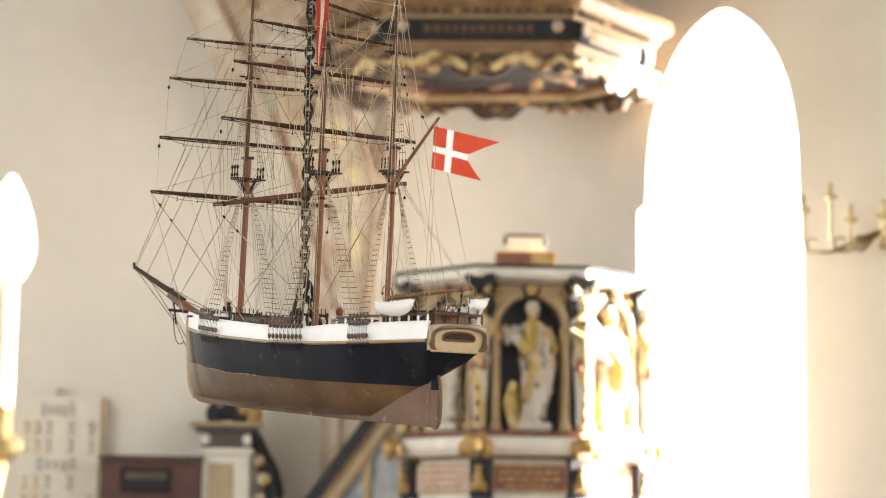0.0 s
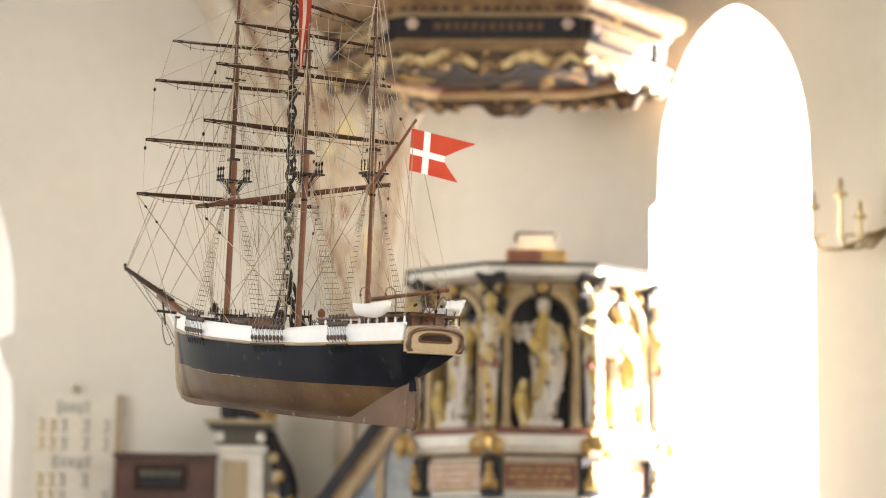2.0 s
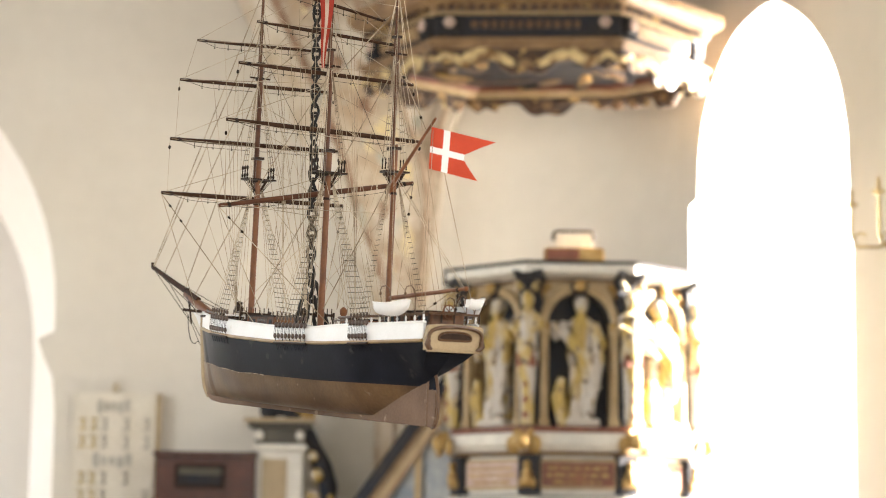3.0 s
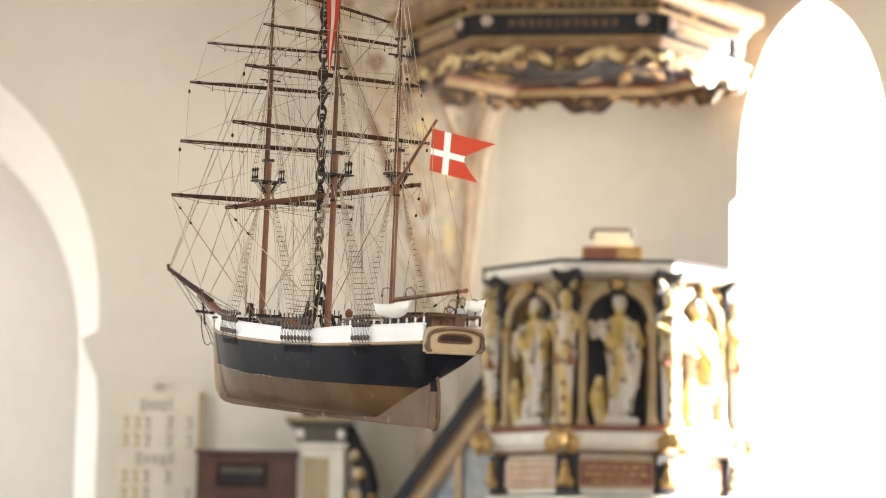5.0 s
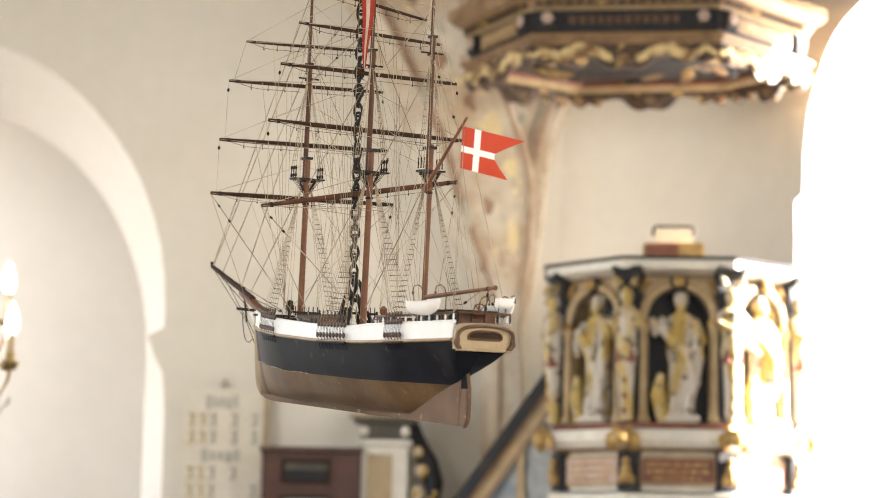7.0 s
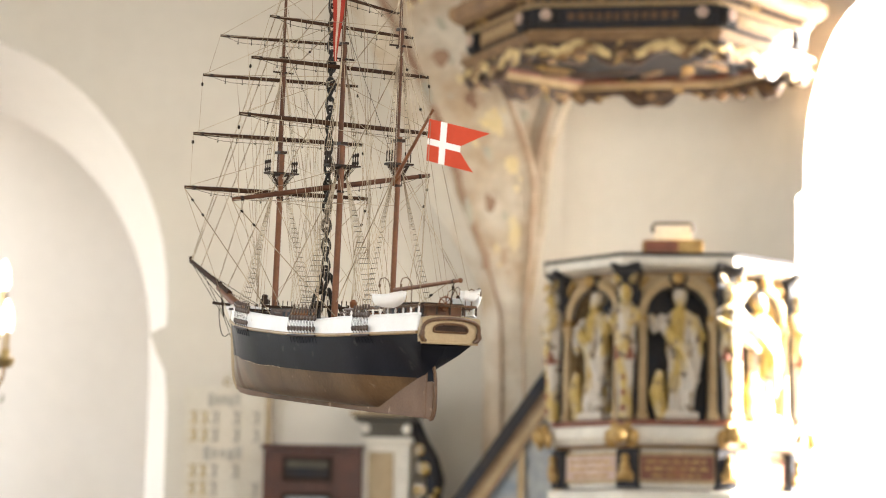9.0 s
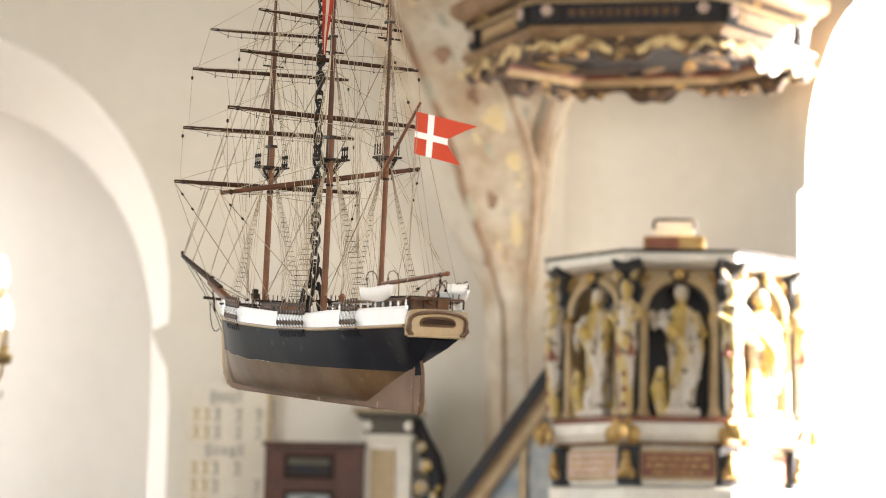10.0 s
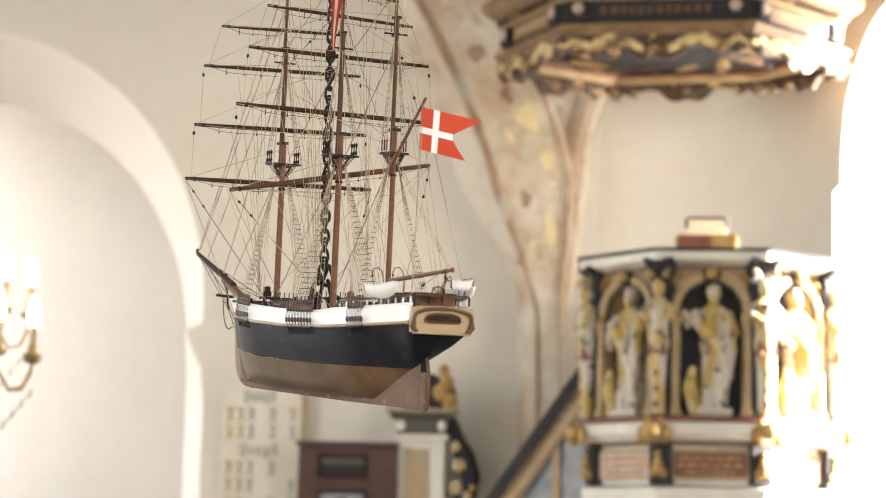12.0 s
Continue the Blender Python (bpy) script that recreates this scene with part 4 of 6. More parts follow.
for x, z, r in ((0.19, 2.26, 0.035), (0.22, 2.15, 0.04), (0.20, 2.02, 0.045), (0.27, 1.97, 0.03), (0.2, 1.9, 0.04), (0.30, 2.02, 0.02)):
    bm = bmesh.new()
    ball(bm, (x, -0.06, z), (r, 0.02, r), seg=10)
    part("wing_gilding", bm, PALEGOLD, wing)

CB = thing("cabinet", pose(-0.985, 12.98, 0), "dark red-brown wooden cabinet with framed openings", "cabinet")
bm = bmesh.new()
box(bm, -0.29, 0.29, -0.12, 0.25, 0, 2.24, bev=0.006)
part("body", bm, MAHOGANY, CB)
bm = bmesh.new()
box(bm, -0.305, 0.30, -0.15, 0.25, 2.242, 2.272, bev=0.006)
part("top_moulding", bm, MAHOGANY, CB)
for z0, z1 in ((2.06, 2.20), (1.6, 1.99)):
    bm = bmesh.new()
    for x0, x1, c0, c1 in ((-0.175, 0.115, z0, z0 + 0.02), (-0.175, 0.115, z1 - 0.02, z1), (-0.175, -0.155, z0 + 0.02, z1 - 0.02), (0.095, 0.115, z0 + 0.02, z1 - 0.02)):
        box(bm, x0, x1, -0.142, -0.118, c0, c1)
    fr = part("opening_frame", bm, DARKWOOD, CB)
    # the upper panel's dark colour stands in for the shade of a recess
    bm = bmesh.new()
    box(bm, -0.155, 0.095, -0.128, -0.119, z0 + 0.02, z1 - 0.02)
    part("opening_panel", bm, BLUEBLACK if z0 > 2 else BLUEGREY, fr)
    bm = bmesh.new()
    if z0 > 2:
        box(bm, -0.15, 0.09, -0.15, -0.129, z1 - 0.062, z1 - 0.024)
        part("roller", bm, OLIVE, fr)
    else:
        ball(bm, (-0.03, -0.135, z1 - 0.16), (0.085, 0.03, 0.12), seg=16)
        part("dark_disc", bm, DARKWOOD, fr)

HB = thing("hymn_board", pose(-1.555, 13.2, 0), "cream painted hymn board with gilt numbers hanging on the wall", "hymn board")
bm = bmesh.new()
box(bm, -0.245, 0.245, -0.02, 0.03, 1.35, 2.63, bev=0.006)
part("panel", bm, BOARD, HB)
bm = bmesh.new()
box(bm, 0.246, 0.275, -0.012, 0.045, 1.35, 2.63)
part("side_edge", bm, TAN, HB)
bm = bmesh.new()
tube(bm, [(0, 0.01, 2.63 + 0.0), (-0.018, 0.01, 2.655), (0, 0.01, 2.68), (0.018, 0.01, 2.655)], 0.006, 6, closed=True)
rod(bm, (0, 0.05, 2.68), (0, -0.01, 2.68), 0.007)
part("hanging_ring", bm, BRASS, HB)
for z, w in ((2.545, 0.10), (2.225, 0.12)):
    for q in range(5):
        bm = bmesh.new()
        x = -w + q * 2 * w / 5
        box(bm, x, x + 2 * w / 5 - 0.012, -0.026, -0.019, z - 0.025 - 0.014 * (q in (0, 3)), z + 0.028 + 0.016 * (q in (0, 4)))
        part("lettering", bm, GREYINK, HB)
for r, z in enumerate((2.44, 2.335, 2.12, 2.015, 1.91)):
    for q, x in enumerate((-0.19, -0.125, -0.06, 0.07, 0.19)):
        if (r + q) % 7 == 6:
            continue
        bm = bmesh.new()
        tube(bm, [(x - 0.014, -0.024, z + 0.03), (x + 0.016, -0.024, z + 0.032), (x + 0.004, -0.024, z), (x + 0.014, -0.024, z - 0.03), (x - 0.016, -0.024, z - 0.03)], 0.0085, 5)
        part("number_plate", bm, YELLOWTILE if q < 2 else GREYINK, HB)


# ---- lights that hang and stand in the church ----
def candle_parts(parent, c, h, r, tray=True):
    x, y, z = c
    bm = bmesh.new()
    lathe(bm, [(r * 0.9, 0), (r * 2.3, 0.012), (r * 2.5, 0.03), (r * 2.2, 0.03), (r * 1.1, 0.018), (r * 1.15, 0.06), (r * 1.3, 0.07), (r * 0.9, 0.072)], 14, Matrix.Translation((x, y, z)))
    cup = part("drip_cup", bm, BRASS, parent)
    bm = bmesh.new()
    lathe(bm, [(r, 0.0), (r, h * 0.96), (r * 0.85, h)], 12, Matrix.Translation((x, y, z + 0.05)))
    part("candle", bm, WAX, cup)
    return cup, z + 0.05 + h


def bulb(parent, x, y, z, h, r):
    bm = bmesh.new()
    lathe(bm, [(r * 0.55, 0), (r * 0.9, h * 0.15), (r, h * 0.35), (r * 0.85, h * 0.6), (r * 0.45, h * 0.85), (r * 0.08, h)], 14, Matrix.Translation((x, y, z)))
    part("bulb", bm, BULB, parent, "glowing flame-shaped bulb")


def chandelier(m, arms, flame, candle, label, thick=0.011):
    """arms: list of (angle, radius, cup height)."""
    ch = thing("chandelier", m, label, "chandelier", "brass chandeliers")
    bm = bmesh.new()
    lathe(bm, [(0.02, -0.62), (0.06, -0.58), (0.10, -0.5), (0.06, -0.42), (0.03, -0.38), (0.07, -0.3), (0.05, -0.2), (0.025, -0.1), (0.05, 0.0), (0.03, 0.1), (0.02, 0.5)], 16)
    part("shaft", bm, BRASS, ch)
    bm = bmesh.new()
    rod(bm, (0, 0, 0.5), (0, 0, 7.6 - m.translation.z), 0.008)
    part("hanging_rod", bm, IRON, ch)
    for a, rad, z in arms:
        c, s = math.cos(radians(a)), math.sin(radians(a))
        bm = bmesh.new()
        tube(bm, [(rad * f * c, rad * f * s, z + dz) for f, dz in ((0.05, -0.10), (0.25, -0.02), (0.45, -0.04), (0.65, -0.13), (0.85, -0.12), (0.98, -0.05), (1.0, 0.0))], 0.0065, 8)
        part("arm", bm, GOLD, ch)
        cup, top = candle_parts(ch, (rad * c, rad * s, z), candle, thick)
        bulb(cup, rad * c, rad * s, top, *flame)
        bm = bmesh.new()
        for q in range(5):
            ball(bm, (rad * c * (1 - 0.14 * q), rad * s * (1 - 0.14 * q), z - 0.14 - 0.05 * q), (0.008, 0.008, 0.016), seg=6)
        tube(bm, [(rad * c * (1 - 0.14 * q), rad * s * (1 - 0.14 * q), z - 0.14 - 0.05 * q) for q in range(5)], 0.003, 5)
        part("drop_chain", bm, DROPS, ch, "hanging glass drops")
    return ch


chandelier(pose(-2.37, 9.8, 2.635), [(0, 0.285, -0.19), (38, 0.30, -0.19), (-50, 0.29, -0.19), (100, 0.29, -0.19), (180, 0.29, -0.19), (250, 0.29, -0.19), (12, 0.255, 0.0), (-40, 0.25, 0.0), (90, 0.25, 0.0), (200, 0.25, 0.0)], (0.14, 0.029), 0.105, "brass chandelier with lit candle bulbs and glass drops", 0.017)
chandelier(pose(-1.041, 3.0, 1.735), [(0, 0.345, 0.0), (72, 0.345, 0.0), (144, 0.345, 0.0), (216, 0.345, 0.0), (288, 0.345, 0.0)], (0.13, 0.030), 0.185, "brass chandelier with tall lit candle bulbs")

# wall sconce beside the window
SC = thing("wall_sconce", pose(2.36, 10.75, 3.30), "aged brass wall sconce with scrolled arms and candle cups", "wall sconce")
bm = bmesh.new()
lathe(bm, [(0.02, -0.14), (0.06, -0.11), (0.08, 0), (0.06, 0.11), (0.02, 0.14)], 14, Matrix.Translation((0.43, -0.25, -0.02)))
part("back_plate", bm, BRASS, SC)
for dx, dy, top in ((0.097, 0.0, 0.20), (0.185, -0.05, 0.08), (0.31, -0.2, 0.08), (-0.03, 0.06, 0.14)):
    bm = bmesh.new()
    tube(bm, [(0.42, -0.24, -0.02), (0.36, -0.2, 0.05), (0.30 + dx * 0.1, -0.12, 0.03), (dx * 0.6 + 0.12, dy * 0.7 - 0.03, -0.06), (dx + 0.03, dy, -0.055), (dx, dy, 0.0), (dx, dy, top)], 0.0095, 8)
    arm = part("arm", bm, BRASS, SC)
    bm = bmesh.new()
    lathe(bm, [(0.008, 0), (0.034, 0.01), (0.036, 0.025), (0.012, 0.02), (0.013, 0.05), (0.011, 0.085), (0.003, 0.10)], 12, Matrix.Translation((dx, dy, top)))
    part("candle_cup", bm, BRASS, arm)
    bm = bmesh.new()
    tube(bm, [(dx + 0.05 + 0.035 * math.cos(a), dy, -0.02 + 0.035 * math.sin(a)) for a in [math.pi * (0.2 + 1.5 * q / 10) for q in range(11)]], 0.007, 6)
    part("scroll", bm, BRASS, arm)


# ---- the model ship ----
SHIP = thing("model_ship", Matrix.Translation((0.070, 5.096, 1.93)) @ pose(0, 0, 0, 0, 0, 120.3) @ pose(0, 0, 0, 0, -5.5, 0) @ pose(0, 0, 0, -1.3, 0, 0), "wooden three-masted model sailing ship with navy hull hanging on a chain", "model ship")


def lerp_row(table, x):
    for (x0, v0), (x1, v1) in zip(table, table[1:]):
        if x <= x1:
            f = max(0.0, (x - x0) / (x1 - x0))
            return v0 + (v1 - v0) * f
    return table[-1][1]


def smooth_row(table, x):
    return (lerp_row(table, x - 0.03) + lerp_row(table, x) + lerp_row(table, x + 0.03)) / 3


XB = 1.286


def beam(x):
    if x > 0.90:
        return 0.101 * max(0.0, 1 - ((x - 0.90) / (XB - 0.90)) ** 2.0) ** 0.95
    return smooth_row([(-0.1, 0.073), (0.0, 0.077), (0.2, 0.086), (0.4, 0.095), (0.65, 0.101), (0.9, 0.101)], x)


def z_wale(x):
    return smooth_row([(-0.1, 0.203), (0.0, 0.199), (0.2, 0.192), (0.45, 0.184), (0.7, 0.184), (0.9, 0.192), (1.1, 0.204), (1.26, 0.217), (1.4, 0.226)], x)


def z_top(x):
    return z_wale(x) + smooth_row([(-0.1, 0.040), (0.0, 0.040), (0.44, 0.040), (0.50, 0.034), (0.9, 0.038), (1.26, 0.039)], x)


def z_line(x):
    return smooth_row([(0.0, 0.092), (0.5, 0.092), (0.9, 0.100), (1.26, 0.123), (1.4, 0.130)], x)


def z_bottom(x):
    if x < 0.10:
        return 0.098 + (0.168 - 0.098) * ((0.10 - x) / 0.08)
    if x < 0.345:
        return 0.014 + (0.098 - 0.014) * ((0.345 - x) / 0.245) ** 1.05
    return 0.014 + 0.016 * max(0.0, (x - 0.5) / 0.78) ** 1.3


def half(x, z):
    """Half breadth of the hull at a height."""
    zb, zw = z_bottom(x), z_wale(x)
    s = min(1.0, max(0.0, (z - zb) / (zw - zb)))
    e = smooth_row([(-0.05, 0.05), (0.0, 0.05), (0.03, 0.06), (0.075, 0.35), (0.13, 1.25), (0.2, 1.05), (0.36, 0.48), (0.6, 0.27), (0.9, 0.27), (1.15, 0.42), (1.26, 0.55)], x)
    tumble = 1 - 0.05 * max(0.0, (z - zw) / 0.04)
    return max(0.0004 if x < 0.13 else 0.004, beam(x) * s ** e * tumble + (0.004 if x > 1.2 else 0))


def stem_x(x, z):
    """Pulls the forefoot back so that the stem is rounded below."""
    if x < 0.95:
        return x
    f = (x - 0.95) / (XB - 0.95)
    k = max(0.0, (0.075 - z) / 0.075)
    return x - f * (0.045 * k ** 2 + 0.040 * max(0.0, (0.215 - z) / 0.2))


STATIONS = [0.02 + (XB - 0.02) * (1 - (1 - k / 56) ** 1.35) for k in range(57)]


def hull_band(name, lo, hi, rows, material, label, thick=0.0):
    bm = bmesh.new()
    for s in (1, -1):
        grid = []
        for x in STATIONS:
            a, b = lo(x), hi(x)
            a = max(a, z_bottom(x))
            b = max(b, a)
            col = []
            for r in range(rows + 1):
                f = r / rows
                z = a + (b - a) * (f ** 1.6 if lo is z_bottom else f)
                col.append(Vector((stem_x(x, z), s * half(x, z), z)))
            grid.append(col)
        vg = [[bm.verts.new(p) for p in col] for col in grid]
        for c, d in zip(vg, vg[1:]):
            for r in range(rows):
                q = (c[r], d[r], d[r + 1], c[r + 1])
                bm.faces.new(q if s < 0 else q[::-1])
        if thick:
            ig = [[bm.verts.new((p.x - (0.004 if k > 50 else 0), p.y - s * min(thick, abs(p.y)), p.z)) for p in col] for k, col in enumerate(grid)]
            for c, d in zip(ig, ig[1:]):
                for r in range(rows):
                    q = (c[r], c[r + 1], d[r + 1], d[r])
                    bm.faces.new(q if s < 0 else q[::-1])
            for c, d, e, f in zip(vg, vg[1:], ig, ig[1:]):
                q = (c[-1], d[-1], f[-1], e[-1])
                bm.faces.new(q if s < 0 else q[::-1])
    bmesh.ops.remove_doubles(bm, verts=bm.verts[:], dist=0.00005)
    return part(name, bm, material, SHIP, label)


hull_band("hull_bottom", z_bottom, z_line, 9, COPPER, "brown painted hull bottom")
hull_band("hull_topside", z_line, z_wale, 7, NAVY, "blue-black painted topside")
hull_band("bulwark", z_wale, z_top, 2, WHITE, "white painted bulwark", thick=0.005)


def edge_strip(name, zf, out, r, material, side, x0=0.0, x1=XB, label=""):
    bm = bmesh.new()
    pts = []
    for x in STATIONS:
        if x0 <= x <= x1:
            z = zf(x)
            pts.append((stem_x(x, z) + (0.002 if x > 1.25 else 0), side * (half(x, z) + out), z))
    tube(bm, pts, r, 6)
    return part(name, bm, material, SHIP, label)


for s in (1, -1):
    edge_strip("wale", lambda x: z_wale(x) - 0.001, 0.001, 0.0042, GILT_LINE, s, label="ochre painted wale")
    edge_strip("cap_rail", lambda x: z_top(x) + 0.001, -0.002, 0.0035, WHITE, s)
    edge_strip("waterline_scuff", lambda x: z_line(x) + 0.001 * math.sin(40 * x), -0.0004, 0.0014, SCUFF, s, x0=0.75, label="scuffed pale waterline")
# deck
bm = bmesh.new()
DECK = [x for x in STATIONS if x < 1.22]
strip(bm, [(x, half(x, z_wale(x)) - 0.004, z_wale(x) + 0.008) for x in DECK], [(x, -half(x, z_wale(x)) + 0.004, z_wale(x) + 0.008) for x in DECK])
part("deck", bm, DECKWOOD, SHIP, "brown planked deck")

# keel, deadwood, stem, rudder
bm = bmesh.new()
slab(bm, [(0.105, 0.0), (0.5, 0.003), (1.15, 0.013), (1.205, 0.018), (1.225, 0.026), (1.237, 0.04), (1.2, 0.036), (0.60, 0.022), (0.345, 0.02), (0.105, 0.105)], -0.006, 0.006)
bmesh.ops.bevel(bm, geom=[e for e in bm.edges if abs(e.verts[0].co.y - e.verts[1].co.y) < 1e-6], offset=0.0015, segments=1, affect="EDGES")
part("keel", bm, DEADWOOD, SHIP, "pale brown keel and deadwood")
bm = bmesh.new()
tube(bm, [(stem_x(XB, z) + 0.0045, 0, z) for z in (0.028, 0.04, 0.055, 0.08, 0.11, 0.15, 0.19, 0.225, 0.25)], [0.005, 0.007, 0.009, 0.010, 0.010, 0.010, 0.0095, 0.009, 0.008], 10)
part("stem", bm, TAN, SHIP, "ochre stem post")
RUD = [(0.085, -0.002), (0.075, 0.0), (0.0675, 0.009), (0.064, 0.024), (0.0635, 0.055), (0.067, 0.085), (0.0735, 0.108), (0.083, 0.128), (0.096, 0.15)]
bm = bmesh.new()
slab(bm, [(0.098, 0.0), (0.1, 0.085)] + RUD[5::-1], -0.0055, 0.0055)
bmesh.ops.bevel(bm, geom=[e for e in bm.edges if abs(e.verts[0].co.y - e.verts[1].co.y) < 1e-6], offset=0.002, segments=2, affect="EDGES")
rud = part("rudder", bm, DEADWOOD, SHIP, "pale brown rudder with navy head")
bm = bmesh.new()
slab(bm, [(0.1, 0.0855), (0.103, 0.158)] + RUD[:5:-1] + [(0.0671, 0.0855)], -0.0052, 0.0052)
part("rudder_head", bm, HEADPAINT, rud)
bm = bmesh.new()
rod(bm, (0.101, 0, 0.0), (0.103, 0, 0.135), 0.0075, 0.0075, 8)
part("sternpost", bm, DEADWOOD, SHIP)
bm = bmesh.new()
tube(bm, [(x - 0.0005, 0, z) for x, z in RUD[:8]], 0.0042, 6)
part("rudder_edge", bm, CARVED, rud)

# transom: tan board with arched carved trim and a dark oval
bm = bmesh.new()
TW, TZ0, TZ1 = 0.078, 0.176, 0.234


def transom_row(grow, n=12):
    pts = [(-TW * 0.95 - grow, TZ0 - grow), (TW * 0.95 + grow, TZ0 - grow), (TW + grow, TZ0 + 0.03), (TW * 0.95 + grow, TZ1 + grow - 0.006)]
    top = [(TW * 0.95 * math.cos(math.pi * k / n), TZ1 - 0.004 + (0.007 + grow) * math.sin(math.pi * k / n)) for k in range(1, n)]
    return pts + top + [(-TW * 0.95 - grow, TZ1 + grow - 0.006), (-TW - grow, TZ0 + 0.03)]


slab(bm, transom_row(0.0), -0.006, 0.006)
TR = Matrix.Translation((0.012, 0, 0)) @ Matrix.Rotation(radians(90), 4, "Z")
bmesh.ops.transform(bm, matrix=TR, verts=bm.verts[:])
bmesh.ops.transform(bm, matrix=Matrix.Shear("YZ", 4, (0, 0)) @ Matrix(((1, 0, -0.16, 0.032), (0, 1, 0, 0), (0, 0, 1, 0), (0, 0, 0, 1))), verts=bm.verts[:])
trans = part("transom", bm, TAN, SHIP, "tan transom with brown carved trim", smooth=False)


def tpt(y, z, out=0.009):
    return (0.012 - out + 0.032 - 0.16 * z, y, z)


bm = bmesh.new()
tube(bm, [tpt(TW * 0.93 * math.cos(a), 0.194 + 0.037 * max(0.0, math.sin(a)) ** 0.45) for a in [math.pi * k / 20 for k in range(21)]], 0.0046, 8)
for s in (1, -1):
    tube(bm, [tpt(s * 0.0715, 0.2), tpt(s * 0.074, 0.19), tpt(s * 0.068, 0.181), tpt(s * 0.060, 0.179)], [0.006, 0.0075, 0.0065, 0.003], 8)
part("transom_arch", bm, CARVED, trans, "brown carved arch")
bm = bmesh.new()
ov = []
for k in range(28):
    a = 2 * math.pi * k / 28
    c, s = math.cos(a), math.sin(a)
    ov.append(tpt(0.044 * abs(c) ** 0.6 * (1 if c > 0 else -1), 0.209 + 0.0095 * abs(s) ** 0.7 * (1 if s > 0 else -1) - 0.004 * (abs(c) ** 2), 0.007))
tube(bm, ov, 0.0028, 6, closed=True)
part("oval_frame", bm, CARVED, trans)
bm = bmesh.new()
bm.faces.new([bm.verts.new((p[0] + 0.0005, p[1] * 0.97, p[2])) for p in ov])
part("oval_field", bm, DARKWOOD, trans)
bm = bmesh.new()
tube(bm, [tpt(y, TZ0 - 0.001, 0.008) for y in (-0.073, -0.03, 0, 0.03, 0.073)], 0.003, 6)
part("transom_sill", bm, TAN, trans)

# bow: bowsprit, jib boom, headwork, martingale, anchor
bm = bmesh.new()
tube(bm, [(1.20, 0, 0.236), (1.30, 0, 0.270), (1.41, 0, 0.309)], [0.013, 0.0125, 0.010], 10)
bowsprit = part("bowsprit", bm, MAST, SHIP)
bm = bmesh.new()
tube(bm, [(1.33, 0, 0.292), (1.50, 0, 0.344), (1.638, 0, 0.387), (1.645, 0, 0.400)], [0.0085, 0.008, 0.0062, 0.0045], 8)
part("jib_boom", bm, YARD, bowsprit)
bm = bmesh.new()
rod(bm, (1.409, 0, 0.30), (1.405, 0, 0.326), 0.0075)
part("boom_iron", bm, DARKWOOD, bowsprit)
bm = bmesh.new()
tube(bm, [(1.282, 0, 0.20), (1.30, 0, 0.228), (1.325, 0, 0.250), (1.35, 0, 0.258)], [0.007, 0.009, 0.008, 0.004], 8)
for s in (1, -1):
    tube(bm, [(1.26, s * 0.022, 0.252), (1.30, s * 0.014, 0.253), (1.34, s * 0.006, 0.262)], 0.0035, 6)
part("headwork", bm, WHITE, SHIP, "white carved bow headwork")
bm = bmesh.new()
rod(bm, (1.395, 0, 0.305), (1.365, 0, 0.225), 0.0035, 0.0025)
part("martingale", bm, DARKWOOD, SHIP)
for s in (1, -1):
    bm = bmesh.new()
    rod(bm, (1.23, s * 0.04, 0.258), (1.285, s * 0.066, 0.262), 0.0045)
    part("cathead", bm, DARKWOOD, SHIP)
# chain hanging in a bight under the bow
bm = bmesh.new()
tube(bm, [(1.325, 0.032, 0.25), (1.320, 0.032, 0.225), (1.314, 0.031, 0.20), (1.307, 0.029, 0.182), (1.300, 0.026, 0.172), (1.293, 0.021, 0.170), (1.287, 0.015, 0.178)], 0.0013, 6)
part("anchor_cable", bm, IRON, SHIP)

